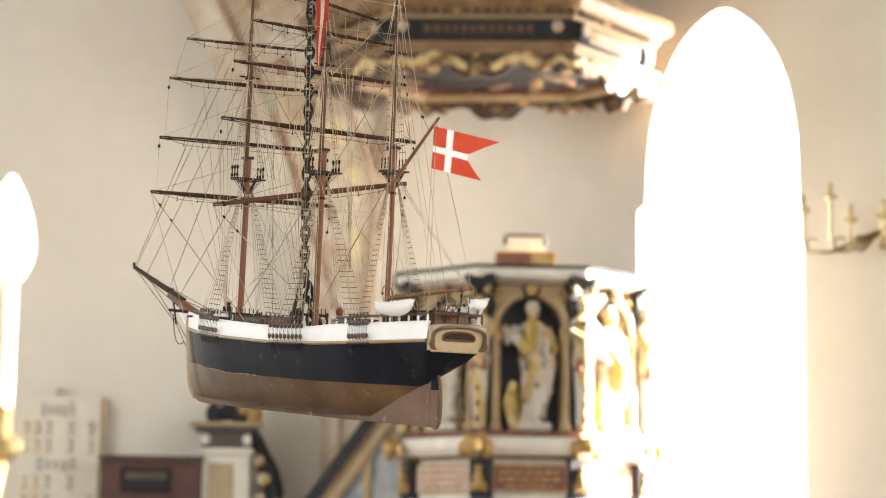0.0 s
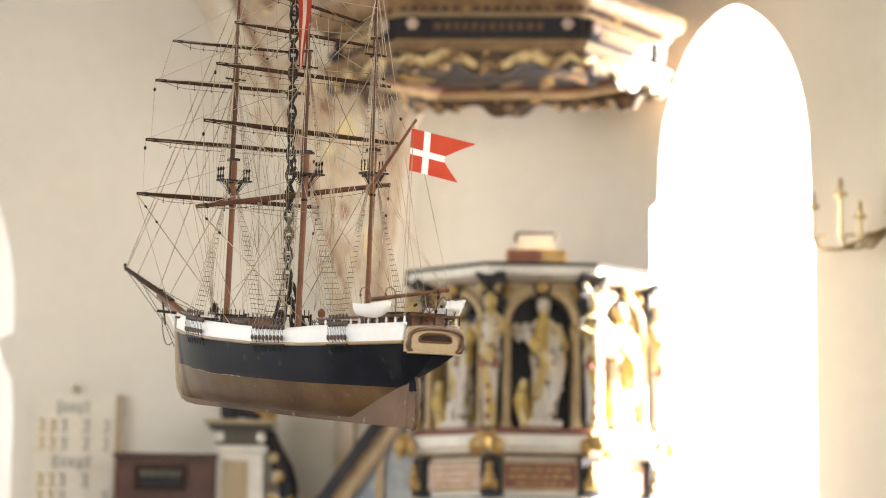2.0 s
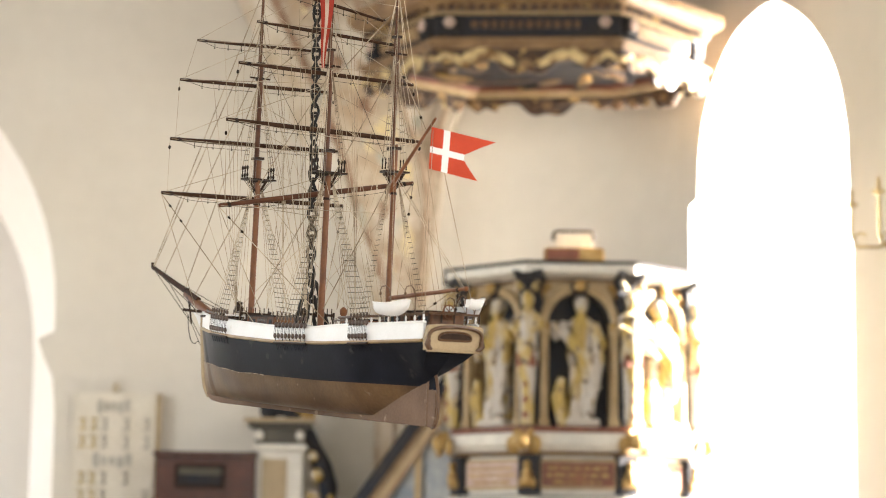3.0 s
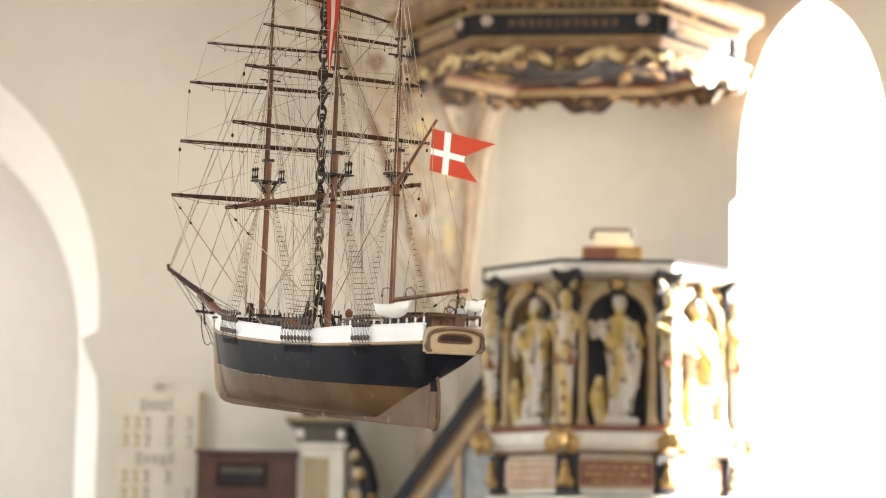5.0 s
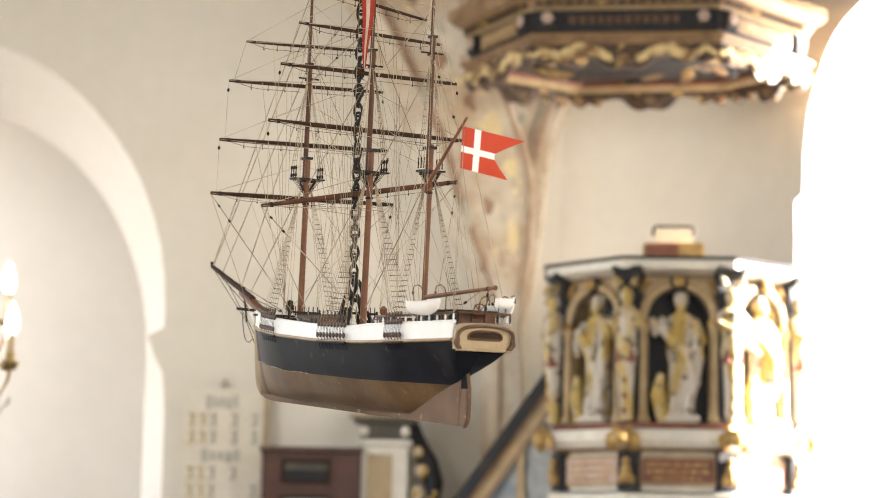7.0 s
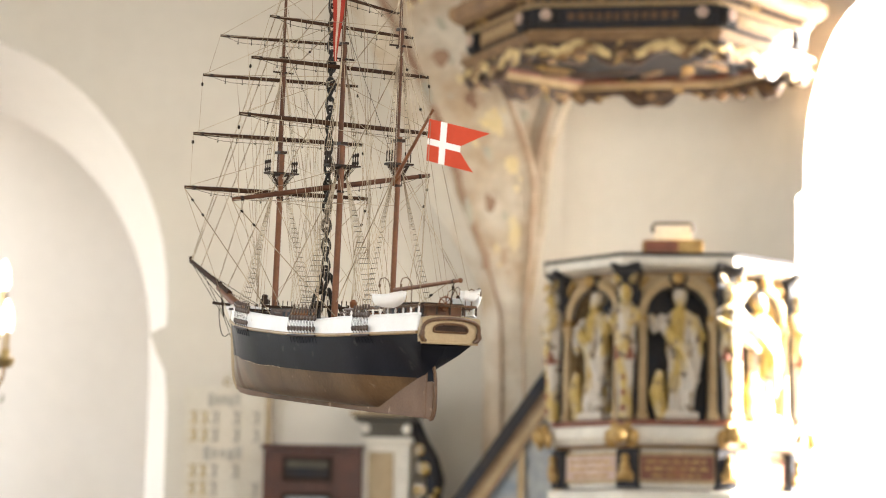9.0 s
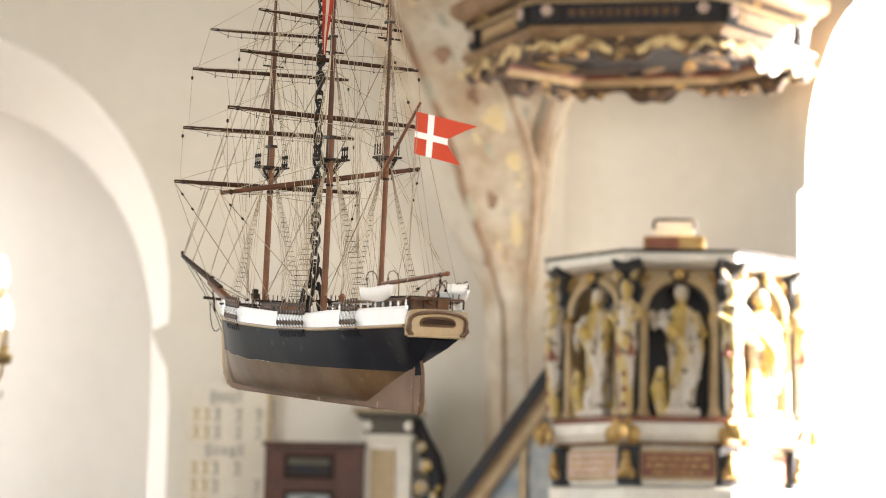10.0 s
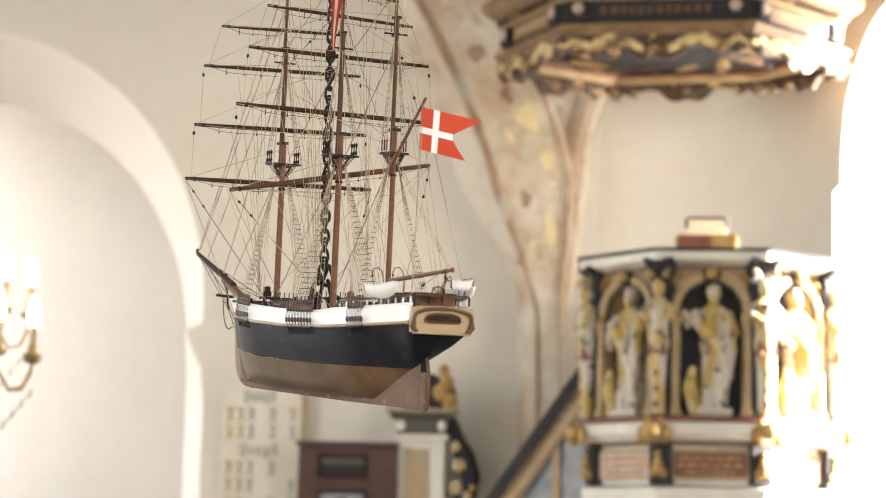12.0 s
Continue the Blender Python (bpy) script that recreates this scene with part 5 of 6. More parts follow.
# masts
MASTS = {"fore": (1.010, 1.16), "main": (0.630, 1.22), "mizzen": (0.307, 1.10)}
mast_obs = {}
for key, (x, h) in MASTS.items():
    bm = bmesh.new()
    r = 0.0086 if key != "mizzen" else 0.0070
    rod(bm, (x, 0, 0.19), (x, 0, 0.665), r, r * 0.88, 12)
    mo = part("mast", bm, MAST, SHIP, "varnished red-brown mast")
    mast_obs[key] = mo
    bm = bmesh.new()
    rod(bm, (x + 0.014, 0, 0.585), (x + 0.014, 0, 0.93), r * 0.85, r * 0.68, 10)
    part("topmast", bm, TOPMAST, mo)
    bm = bmesh.new()
    rod(bm, (x + 0.024, 0, 0.86), (x + 0.024, 0, h), r * 0.66, r * 0.4, 8)
    part("topgallant_mast", bm, TOPMAST, mo)
    for z in (0.545,):
        bm = bmesh.new()
        rod(bm, (x, 0, z), (x, 0, z + 0.006), r * 1.12, r * 1.12, 12)
        part("mast_band", bm, DARKWOOD, mo)
    # top platform
    zt = 0.612 if key != "mizzen" else 0.598
    w = 0.044 if key != "mizzen" else 0.030
    bm = bmesh.new()
    n = 14
    out = [(x - 0.022, -w), (x - 0.022, w)] + [(x + 0.012 + 0.030 * math.sin(math.pi * k / n), w * math.cos(math.pi * k / n)) for k in range(n + 1)]
    lo, hi = [bm.verts.new((a, b, zt)) for a, b in out], [bm.verts.new((a, b, zt + 0.004)) for a, b in out]
    bm.faces.new(lo)
    bm.faces.new(hi[::-1])
    for k in range(len(out)):
        bm.faces.new((lo[k], hi[k], hi[(k + 1) % len(out)], lo[(k + 1) % len(out)]))
    bmesh.ops.recalc_face_normals(bm, faces=bm.faces[:])
    part("top_platform", bm, DARKWOOD, mo, smooth=False)
    bm = bmesh.new()
    for s in (1, -1):
        rod(bm, (x - 0.018, s * 0.012, zt - 0.004), (x + 0.03, s * 0.012, zt - 0.004), 0.003)
        rod(bm, (x, s * 0.007, zt - 0.03), (x, s * 0.025, zt), 0.003)
    part("trestle_tree", bm, DARKWOOD, mo)
    bm = bmesh.new()
    for dz in (0.055,):
        box(bm, x - 0.011, x + 0.026, -0.010, 0.010, zt + dz, zt + dz + 0.007)
    part("mast_cap", bm, DARKWOOD, mo)
    bm = bmesh.new()
    rod(bm, (x + 0.019, -0.030, 0.888), (x + 0.019, 0.030, 0.888), 0.0025)
    rod(bm, (x + 0.0, 0, 0.886), (x + 0.04, 0, 0.886), 0.003)
    part("crosstree", bm, DARKWOOD, mo)
    bm = bmesh.new()
    box(bm, x + 0.008, x + 0.032, -0.008, 0.008, 0.925, 0.931)
    part("mast_cap", bm, DARKWOOD, mo)


# yards
def yard(name, mx, z, hl, r, yaw, tilt, material, fwd=0.018, shift=0.0):
    c = Vector((mx + fwd, 0, z))
    way = Vector((math.sin(radians(yaw)), math.cos(radians(yaw)), 0)) * math.cos(radians(tilt)) - Vector((0, 0, math.sin(radians(tilt))))
    bm = bmesh.new()
    pts = [c + way * (hl * f + shift) for f in (-1, -0.95, -0.5, 0, 0.5, 0.95, 1)]
    tube(bm, pts, [r * 1.12 * f for f in (0.66, 0.70, 0.92, 1.0, 0.92, 0.70, 0.66)], 10)
    y = part("yard", bm, material, SHIP, "dark varnished yard")
    # foot rope on stirrups, iron cleats near the ends
    bm = bmesh.new()
    for s in (1, -1):
        a, b = c + way * (0.93 * hl * s + shift), c + way * (0.06 * hl * s + shift)
        q = [a.lerp(b, k / 8) - Vector((0, 0, 0.016 * math.sin(math.pi * min(1, k / 3) / 2))) for k in range(9)]
        tube(bm, q, 0.0008, 4)
        for k in (2, 4, 6):
            p = a.lerp(b, k / 8)
            rod(bm, p, p - Vector((0, 0, 0.017)), 0.0009, n=4)
            ball(bm, p - Vector((0, 0, 0.018)), 0.0022, seg=6)
    part("foot_rope", bm, TARRED, y)
    for s in (1, -1):
        bm = bmesh.new()
        p = c + way * (0.9 * hl * s + shift)
        rod(bm, p - way * 0.004, p + way * 0.004, r * 0.95, n=8)
        part("yard_band", bm, BLOCK, y)
    return c + way * (hl + shift), c - way * (hl - shift)


tips = {}
for key, rows in {
    "fore": [(0.562, 0.252, 0.0062, 12, 0), (0.708, 0.232, 0.0058, 14, 0), (0.868, 0.212, 0.0050, 14, 0), (0.978, 0.168, 0.0042, 14, 0)],
    "main": [(0.562, 0.262, 0.0066, 11, 10.5), (0.722, 0.258, 0.0060, 14, -2), (0.868, 0.232, 0.0052, 13, -2), (0.972, 0.188, 0.0044, 13, -4), (1.05, 0.15, 0.004, 16, -12)],
}.items():
    x = MASTS[key][0]
    for i, (z, hl, r, yaw, tilt) in enumerate(rows):
        tips[key, i] = yard("yard", x, z, hl, r, yaw, tilt, TOPMAST if (key, i) == ("main", 0) else YARD, fwd=(0.05 if (key, i) == ("main", 0) else 0.02 + 0.006 * i))

# spanker gaff and boom
bm = bmesh.new()
rod(bm, (0.305, 0.010, 0.562), (0.088, 0.028, 0.711), 0.0052, 0.0034, 10)
rod(bm, (0.316, 0.006, 0.553), (0.296, 0.006, 0.570), 0.009, 0.007, 8)
part("gaff", bm, MAST, SHIP)
bm = bmesh.new()
rod(bm, (0.298, 0, 0.297), (-0.032, 0, 0.318), 0.0056, 0.0042, 10)
ball(bm, (-0.032, 0, 0.318), 0.006, seg=8)
boom = part("boom", bm, MAST, SHIP)
for x in (0.0,):
    bm = bmesh.new()
    rod(bm, (x - 0.003, 0, 0.3162), (x + 0.003, 0, 0.3158), 0.0054, 0.0054, 10)
    part("boom_band", bm, BLOCK, boom)

# forked ensign with a white cross
H0, H1 = Vector((0.100, 0.030, 0.692)), Vector((0.104, 0.031, 0.595))


def flag_pt(u, v):
    q = H0.lerp(H1, v) + Vector((-0.139, -0.089, -0.037)) * u
    return q + Vector((0.35, -0.65, 0)).normalized() * (0.006 * math.sin(u * 5.0 + v * 1.2) * u)


def flag_piece(name, rows, material):
    """rows: for each v, the extent in u."""
    bm = bmesh.new()
    for off in (0.0004, -0.0004):
        g = [[bm.verts.new(flag_pt(u0 + (u1 - u0) * k / 10, v) + Vector((0.4, -0.9, 0)) * off) for k in range(11)] for v, u0, u1 in rows]
        for a, b in zip(g, g[1:]):
            for k in range(10):
                bm.faces.new((a[k], a[k + 1], b[k + 1], b[k]))
    return part(name, bm, material, FLAG)


FLAG = thing("flag", Matrix.Identity(4), "red swallow-tailed ensign with a white cross", "flag")
FLAG.parent = SHIP
FLAG.name = "ensign"
for key in ("label", "category"):
    del FLAG[key]
flag_piece("red_field", [(0.0, 0.0, 0.19), (0.46, 0.0, 0.19)], RED)
flag_piece("red_field", [(0.61, 0.0, 0.19), (1.0, 0.0, 0.19)], RED)
flag_piece("red_field", [(0.0, 0.29, 1.0), (0.2, 0.29, 0.79), (0.46, 0.29, 0.535)], RED)
flag_piece("red_field", [(0.61, 0.29, 0.535), (0.8, 0.29, 0.645), (1.0, 0.29, 0.77)], RED)
flag_piece("white_cross", [(0.0, 0.19, 0.29), (0.5, 0.19, 0.29), (1.0, 0.19, 0.29)], WHITECLOTH)
flag_piece("white_cross", [(0.46, 0.0, 0.19), (0.61, 0.0, 0.19)], WHITECLOTH)
flag_piece("white_cross", [(0.46, 0.29, 0.535), (0.53, 0.29, 0.525), (0.61, 0.29, 0.535)], WHITECLOTH)
bm = bmesh.new()
rod(bm, H0 + Vector((0.002, 0, 0.012)), H1 + Vector((0.002, 0, -0.32)), 0.0008, n=4)
part("halyard", bm, ROPE, FLAG)

# long red and white streamer from the main truck
bm = bmesh.new()
for k, (o, w, m) in enumerate(((-1, 0.012, 0), (0, 0.007, 1), (1, 0.012, 0))):
    rows = []
    for j in range(15):
        f = j / 14
        z = 1.16 - 0.285 * f
        g = (1 - f) * 0.85 + 0.12
        cx = 0.622
        wob = 0.0012 * math.sin(9 * f)
        l, r = {-1: (-0.027, -0.008), 0: (-0.008, 0.008), 1: (0.008, 0.027)}[o]
        rows.append([bm.verts.new((cx + wob - q * g * 0.55, 0.034 - q * g * 0.85 + wob, z)) for q in (l, r)])
    for a, b in zip(rows, rows[1:]):
        f = bm.faces.new((a[0], a[1], b[1], b[0]))
        f.material_index = m
part("streamer", bm, (DEEPRED, LANYARD), SHIP, "narrow red and white streamer")


# rigging
def line(name, a, b, r=0.0009, m=ROPE, parent=SHIP, sag=0.0, blocks=()):
    a, b, r = Vector(a), Vector(b), r * 1.12
    bm = bmesh.new()
    if sag:
        tube(bm, [a.lerp(b, k / 8) - Vector((0, 0, sag * math.sin(math.pi * k / 8))) for k in range(9)], r, 5)
    else:
        rod(bm, a, b, r, n=5, cap=False)
    ob = part(name, bm, m, parent)
    for f in blocks:
        bm = bmesh.new()
        q = (b - a).to_track_quat("Z", "Y").to_matrix().to_4x4()
        ball(bm, (0, 0, 0), (0.0036, 0.0030, 0.0055), Matrix.Translation(a.lerp(b, f)) @ q, seg=8)
        part("block", bm, BLOCK, ob)
    return ob


def rack(x, z, side, n, x0, x1, apex, mast_key):
    """Channel with deadeyes, lanyards, shrouds and ratlines on one side of the hull."""
    xs = [x0 + (x1 - x0) * k / (n - 1) for k in range(n)]
    tops = []
    for q in xs:
        yl = half(q, z_wale(q)) + 0.007
        yt = half(q, z_top(q)) + 0.003
        low, up = Vector((q, side * yl, z_wale(q) + 0.013)), Vector((q + 0.008, side * (yt + 0.002), z_top(q) + 0.005))
        bm = bmesh.new()
        ball(bm, (0, 0, 0), (0.0068, 0.0036, 0.0068), Matrix.Translation(low), seg=10)
        part("deadeye", bm, DEADEYE, SHIP)
        bm = bmesh.new()
        ball(bm, (0, 0, 0), (0.0072, 0.004, 0.0072), Matrix.Translation(up), seg=10)
        part("deadeye", bm, DEADEYE, SHIP)
        bm = bmesh.new()
        for d in (-0.0036, 0.0036):
            rod(bm, up + Vector((d, side * 0.002, 0)), low + Vector((d * 0.9, side * 0.002, 0)), 0.0005, n=4, cap=False)
        part("lanyard", bm, LASHING, SHIP)
        bm = bmesh.new()
        ball(bm, (0, 0, 0), (0.0034, 0.0030, 0.006), Matrix.Translation(up + Vector((0.001, -side * 0.001, 0.017))), seg=8)
        part("seizing", bm, DEADEYE, SHIP)
        tops.append(up)
        bm = bmesh.new()
        rod(bm, low + Vector((0, 0, -0.002)), Vector((q, side * (half(q, z_wale(q) - 0.022) + 0.0006), z_wale(q) - 0.022)), 0.0009, n=4)
        part("chain_plate", bm, NAVY, SHIP)
    bm = bmesh.new()
    tube(bm, [(q, side * (half(q, z_wale(q)) + 0.005), z_wale(q) - 0.0045) for q in [x0 - 0.008 + (x1 - x0 + 0.016) * k / 8 for k in range(9)]], 0.0032, 6)
    part("channel", bm, DARKWOOD, SHIP)
    apex = Vector(apex)
    for u in tops:
        line("shroud", u, apex, 0.00055, ROPE)
    bm = bmesh.new()
    sh = tops[: max(3, n - 2)]
    for k in range(1, 26):
        f = 0.03 + k * 0.035
        if f < 0.93:
            pts = [u.lerp(apex, f) for u in sh]
            for a, b in zip(pts, pts[1:]):
                rod(bm, a, b, 0.0007, n=4, cap=False)
    tagged(part("ratline", bm, TARRED, SHIP), kind="stuff")


for s in (1, -1):
    rack(0, 0, s, 7, 0.945, 1.06, (1.012, s * 0.010, 0.606), "fore")
    rack(0, 0, s, 9, 0.524, 0.667, (0.630, s * 0.010, 0.606), "main")
    rack(0, 0, s, 6, 0.245, 0.315, (0.307, s * 0.008, 0.592), "mizzen")
    for key, zt, w in (("fore", 0.617, 0.039), ("main", 0.617, 0.039), ("mizzen", 0.602, 0.025)):
        x = MASTS[key][0]
        apex = Vector((x + 0.018, s * 0.006, 0.882))
        starts = [Vector((x - 0.012 + 0.014 * k, s * w, zt)) for k in range(3)]
        for p in starts:
            bm = bmesh.new()
            for dz in (0.006, 0.026):
                ball(bm, p + Vector((0, 0, dz)), (0.0042, 0.003, 0.0062) if key != "mizzen" else (0.0022, 0.002, 0.003), seg=8)
            rod(bm, p + Vector((0, 0, 0.004)), p + Vector((0, 0, 0.03)), 0.0016, n=5)
            part("deadeye", bm, BLOCK, SHIP)
            line("topmast_shroud", p + Vector((0, 0, 0.03)), apex, 0.0009)
            line("futtock_shroud", p, Vector((x, s * 0.006, zt - 0.045)), 0.0007, TARRED)
        bm = bmesh.new()
        for k in range(1, 15):
            f = k / 15
            pts = [(p + Vector((0, 0, 0.03))).lerp(apex, f) for p in starts]
            for a, b in zip(pts, pts[1:]):
                rod(bm, a, b, 0.0007, n=4, cap=False)
        tagged(part("ratline", bm, TARRED, SHIP), kind="stuff")
        # backstays
        for zz, dx in ((0.885, -0.10), (0.93, -0.125), (1.06, -0.15)):
            q = x + dx
            line("backstay", (x + 0.016, s * 0.004, zz), (q, s * (half(q, z_top(q)) + 0.002), z_top(q) + 0.006), 0.0006)
        for k in (1, -1):
            line("topgallant_shroud", (x + 0.019 + 0.006 * k, s * 0.028, 0.89), (x + 0.024, s * 0.003, 1.03), 0.0007)

# stays forward
for a, b, bl in (
    ((1.02, 0, 0.61), (1.36, 0, 0.30), ()), ((1.03, 0, 0.88), (1.42, 0, 0.322), ()), ((1.03, 0, 0.93), (1.56, 0, 0.368), ()), ((1.035, 0, 1.05), (1.632, 0, 0.387), ()), ((1.035, 0, 1.13), (1.638, 0, 0.389), ()),
    ((0.62, 0, 0.61), (1.0, 0, 0.27), ()), ((0.63, 0, 0.88), (1.0, 0, 0.60), (0.5,)), ((0.635, 0, 1.0), (1.01, 0, 0.88), (0.6,)), ((0.635, 0, 1.1), (1.02, 0, 0.93), ()),
    ((0.31, 0, 0.595), (0.62, 0, 0.27), ()), ((0.31, 0, 0.87), (0.61, 0, 0.60), ()), ((0.325, 0, 1.0), (0.61, 0, 0.86), ()),
):
    line("stay", a, b, 0.0012, ROPE, blocks=bl)
for a, b in (((1.636, 0, 0.384), (1.365, 0, 0.226)), ((1.365, 0, 0.226), (1.285, 0, 0.15)), ((1.56, 0, 0.365), (1.37, 0, 0.235)), ((1.37, 0, 0.24), (1.285, 0, 0.175)), ((1.625, 0, 0.381), (1.24, 0.05, 0.262)), ((1.625, 0, 0.381), (1.24, -0.05, 0.262)), ((1.42, 0, 0.31), (1.24, 0.05, 0.258)), ((1.42, 0, 0.31), (1.24, -0.05, 0.258))):
    line("head_rigging", a, b, 0.0009, TARRED)
# running lines that cross between the masts and come down to the rails
for x0, x1 in ((1.03, 0.63), (0.635, 0.307)):
    for s, z0, z1, y1 in ((1, 0.60, 0.265, 0.08), (-1, 0.60, 0.265, 0.08), (1, 0.88, 0.262, 0.086), (-1, 0.88, 0.262, 0.086), (1, 0.97, 0.62, 0.01), (-1, 0.75, 0.60, 0.02)):
        line("running_line", (x0, s * 0.005, z0), (x1 + 0.02 * s, s * y1, z1), 0.0006, ROPE if z0 < 0.9 else TARRED)
# lifts, braces and sheets of every yard
for (key, i), (port, star) in tips.items():
    x = MASTS[key][0]
    for s, tip in ((1, port), (-1, star)):
        line("lift", tip, (x + 0.018, s * 0.004, tip.z + (0.11 if i else 0.09)), 0.0007)
        ax = {"fore": 0.635, "main": 0.315}[key]
        hz = [0.50, 0.66, 0.84, 0.93, 1.0][i]
        line("brace", tip, (ax, s * 0.006, hz), 0.0007, ROPE, blocks=(0.07,))
        if i:
            below = tips[key, i - 1][0 if s > 0 else 1]
            line("sheet", tip, below.lerp(Vector((x, 0, below.z)), 0.06), 0.0006, ROPE, blocks=(0.16,) if i < 3 else ())
        else:
            q = x - 0.20
            line("sheet", tip - Vector((0, 0, 0.002)), (q, s * half(q, z_top(q)), z_top(q) + 0.005), 0.0011, ROPE, blocks=(0.1, 0.22))
            line("tack", tip - Vector((0, 0, 0.002)), (min(1.24, x + 0.22), s * 0.05, 0.25), 0.0008, ROPE)
        line("clewline", tip.lerp(Vector((x, 0, tip.z)), 0.4), (x + 0.0, s * 0.045, 0.27), 0.0006, ROPE)
        line("buntline", tip.lerp(Vector((x, 0, tip.z)), 0.7), (x - 0.05, s * 0.07, 0.26), 0.0006, ROPE)
for s in (1, -1):
    line("gaff_vang", (0.10, 0.026, 0.704), (0.03, s * 0.07, 0.25), 0.0008)
    line("boom_guy", (0.02, 0, 0.315), (0.06, s * 0.072, 0.25), 0.0008, blocks=(0.5,))
    line("topping_lift", (-0.02, s * 0.003, 0.319), (0.31, s * 0.004, 0.60), 0.0008)
line("peak_halyard", (0.13, 0.025, 0.684), (0.312, 0, 0.86), 0.0009, blocks=(0.2, 0.8))
line("peak_halyard", (0.20, 0.018, 0.635), (0.312, 0, 0.80), 0.0009)
line("boom_sheet", (0.0, 0, 0.312), (0.01, 0, 0.26), 0.0012, TARRED, blocks=(0.2, 0.8))

# deck fittings: poop rail, deckhouses, hatches, windlass, fife rails, boats
RAILX = [0.03 + 0.036 * k for k in range(11)]
for s in (1, -1):
    for x in RAILX:
        bm = bmesh.new()
        y = s * (half(x, z_top(x)) - 0.004)
        lathe(bm, [(0.0028, 0), (0.0018, 0.003), (0.0032, 0.007), (0.0018, 0.012), (0.0026, 0.0155)], 8, Matrix.Translation((x, y, z_top(x) + 0.003)))
        part("rail_post", bm, WHITE, SHIP)
    bm = bmesh.new()
    tube(bm, [(x, s * (half(x, z_top(x)) - 0.004), z_top(x) + 0.0195) for x in RAILX], 0.0034, 6)
    part("poop_rail", bm, CARVED, SHIP)
bm = bmesh.new()
tube(bm, [(0.012, y, z_top(0.0) + 0.021) for y in (-0.068, -0.03, 0, 0.03, 0.068)], 0.0028, 6)
part("taffrail", bm, CARVED, SHIP)
for y in (-0.068, -0.034, 0, 0.034, 0.068):
    bm = bmesh.new()
    rod(bm, (0.012, y, z_top(0) + 0.0), (0.012, y, z_top(0) + 0.02), 0.0022)
    part("rail_post", bm, DARKWOOD, SHIP)


def deckhouse(x0, x1, w, h, material, windows=True):
    z = z_wale((x0 + x1) / 2) + 0.008
    bm = bmesh.new()
    box(bm, x0, x1, -w, w, z, z + h, bev=0.002)
    d = part("deckhouse", bm, material, SHIP, "brown wooden deckhouse")
    bm = bmesh.new()
    box(bm, x0 - 0.004, x1 + 0.004, -w - 0.004, w + 0.004, z + h, z + h + 0.004, bev=0.0015)
    part("deckhouse_roof", bm, DARKWOOD, d)
    if windows:
        for s in (1, -1):
            k = 0
            while x0 + 0.012 + 0.03 * k + 0.014 < x1:
                a = x0 + 0.012 + 0.03 * k
                bm = bmesh.new()
                box(bm, a, a + 0.014, s * w - 0.001, s * w + 0.001, z + h * 0.45, z + h * 0.85)
                part("window", bm, BLUEBLACK, d)
                k += 1


deckhouse(0.04, 0.115, 0.046, 0.058, DECKDARK)
deckhouse(0.135, 0.27, 0.042, 0.062, DECKDARK)
deckhouse(0.40, 0.47, 0.035, 0.05, MAST)
deckhouse(0.80, 0.94, 0.042, 0.048, DECKDARK)
bm = bmesh.new()
lathe(bm, [(0.006, 0), (0.006, 0.06), (0.009, 0.064), (0.010, 0.075), (0.003, 0.082)], 10, Matrix.Translation((0.50, 0.01, z_wale(0.5) + 0.008)))
part("binnacle", bm, MAST, SHIP)
bm = bmesh.new()
for a in range(8):
    t = math.pi * a / 4
    rod(bm, (0.035, 0, 0.265), (0.035, 0.02 * math.cos(t), 0.265 + 0.02 * math.sin(t)), 0.0012, n=5)
tube(bm, [(0.035, 0.016 * math.cos(math.pi * a / 10), 0.265 + 0.016 * math.sin(math.pi * a / 10)) for a in range(20)], 0.0018, 6, closed=True)
part("steering_wheel", bm, MAST, SHIP)
bm = bmesh.new()
rod(bm, (1.10, -0.05, 0.232), (1.10, 0.05, 0.232), 0.010, n=10)
for s in (1, -1):
    box(bm, 1.09, 1.11, s * 0.04 - 0.004, s * 0.04 + 0.004, 0.20, 0.255)
part("windlass", bm, DARKWOOD, SHIP)
bm = bmesh.new()
box(bm, 1.13, 1.225, -0.045, 0.045, 0.243, 0.249, bev=0.002)
part("forecastle_deck", bm, DARKWOOD, SHIP)
bm = bmesh.new()
lathe(bm, [(0.012, 0.0), (0.012, 0.012), (0.008, 0.016), (0.009, 0.024), (0.003, 0.027)], 12, Matrix.Translation((1.09, -0.005, 0.262)))
part("ship_bell_post", bm, DARKWOOD, SHIP)
for x, w in ((0.645, 0.045), (0.985, 0.045)):
    bm = bmesh.new()
    for s in (1, -1):
        rod(bm, (x, s * w, 0.19), (x, s * w, 0.262), 0.003)
    rod(bm, (x, -w, 0.255), (x, w, 0.255), 0.0035)
    for k in range(7):
        rod(bm, (x, -w + 0.013 * k + 0.006, 0.243), (x, -w + 0.013 * k + 0.006, 0.272), 0.0014, n=5)
    part("fife_rail", bm, DARKWOOD, SHIP)
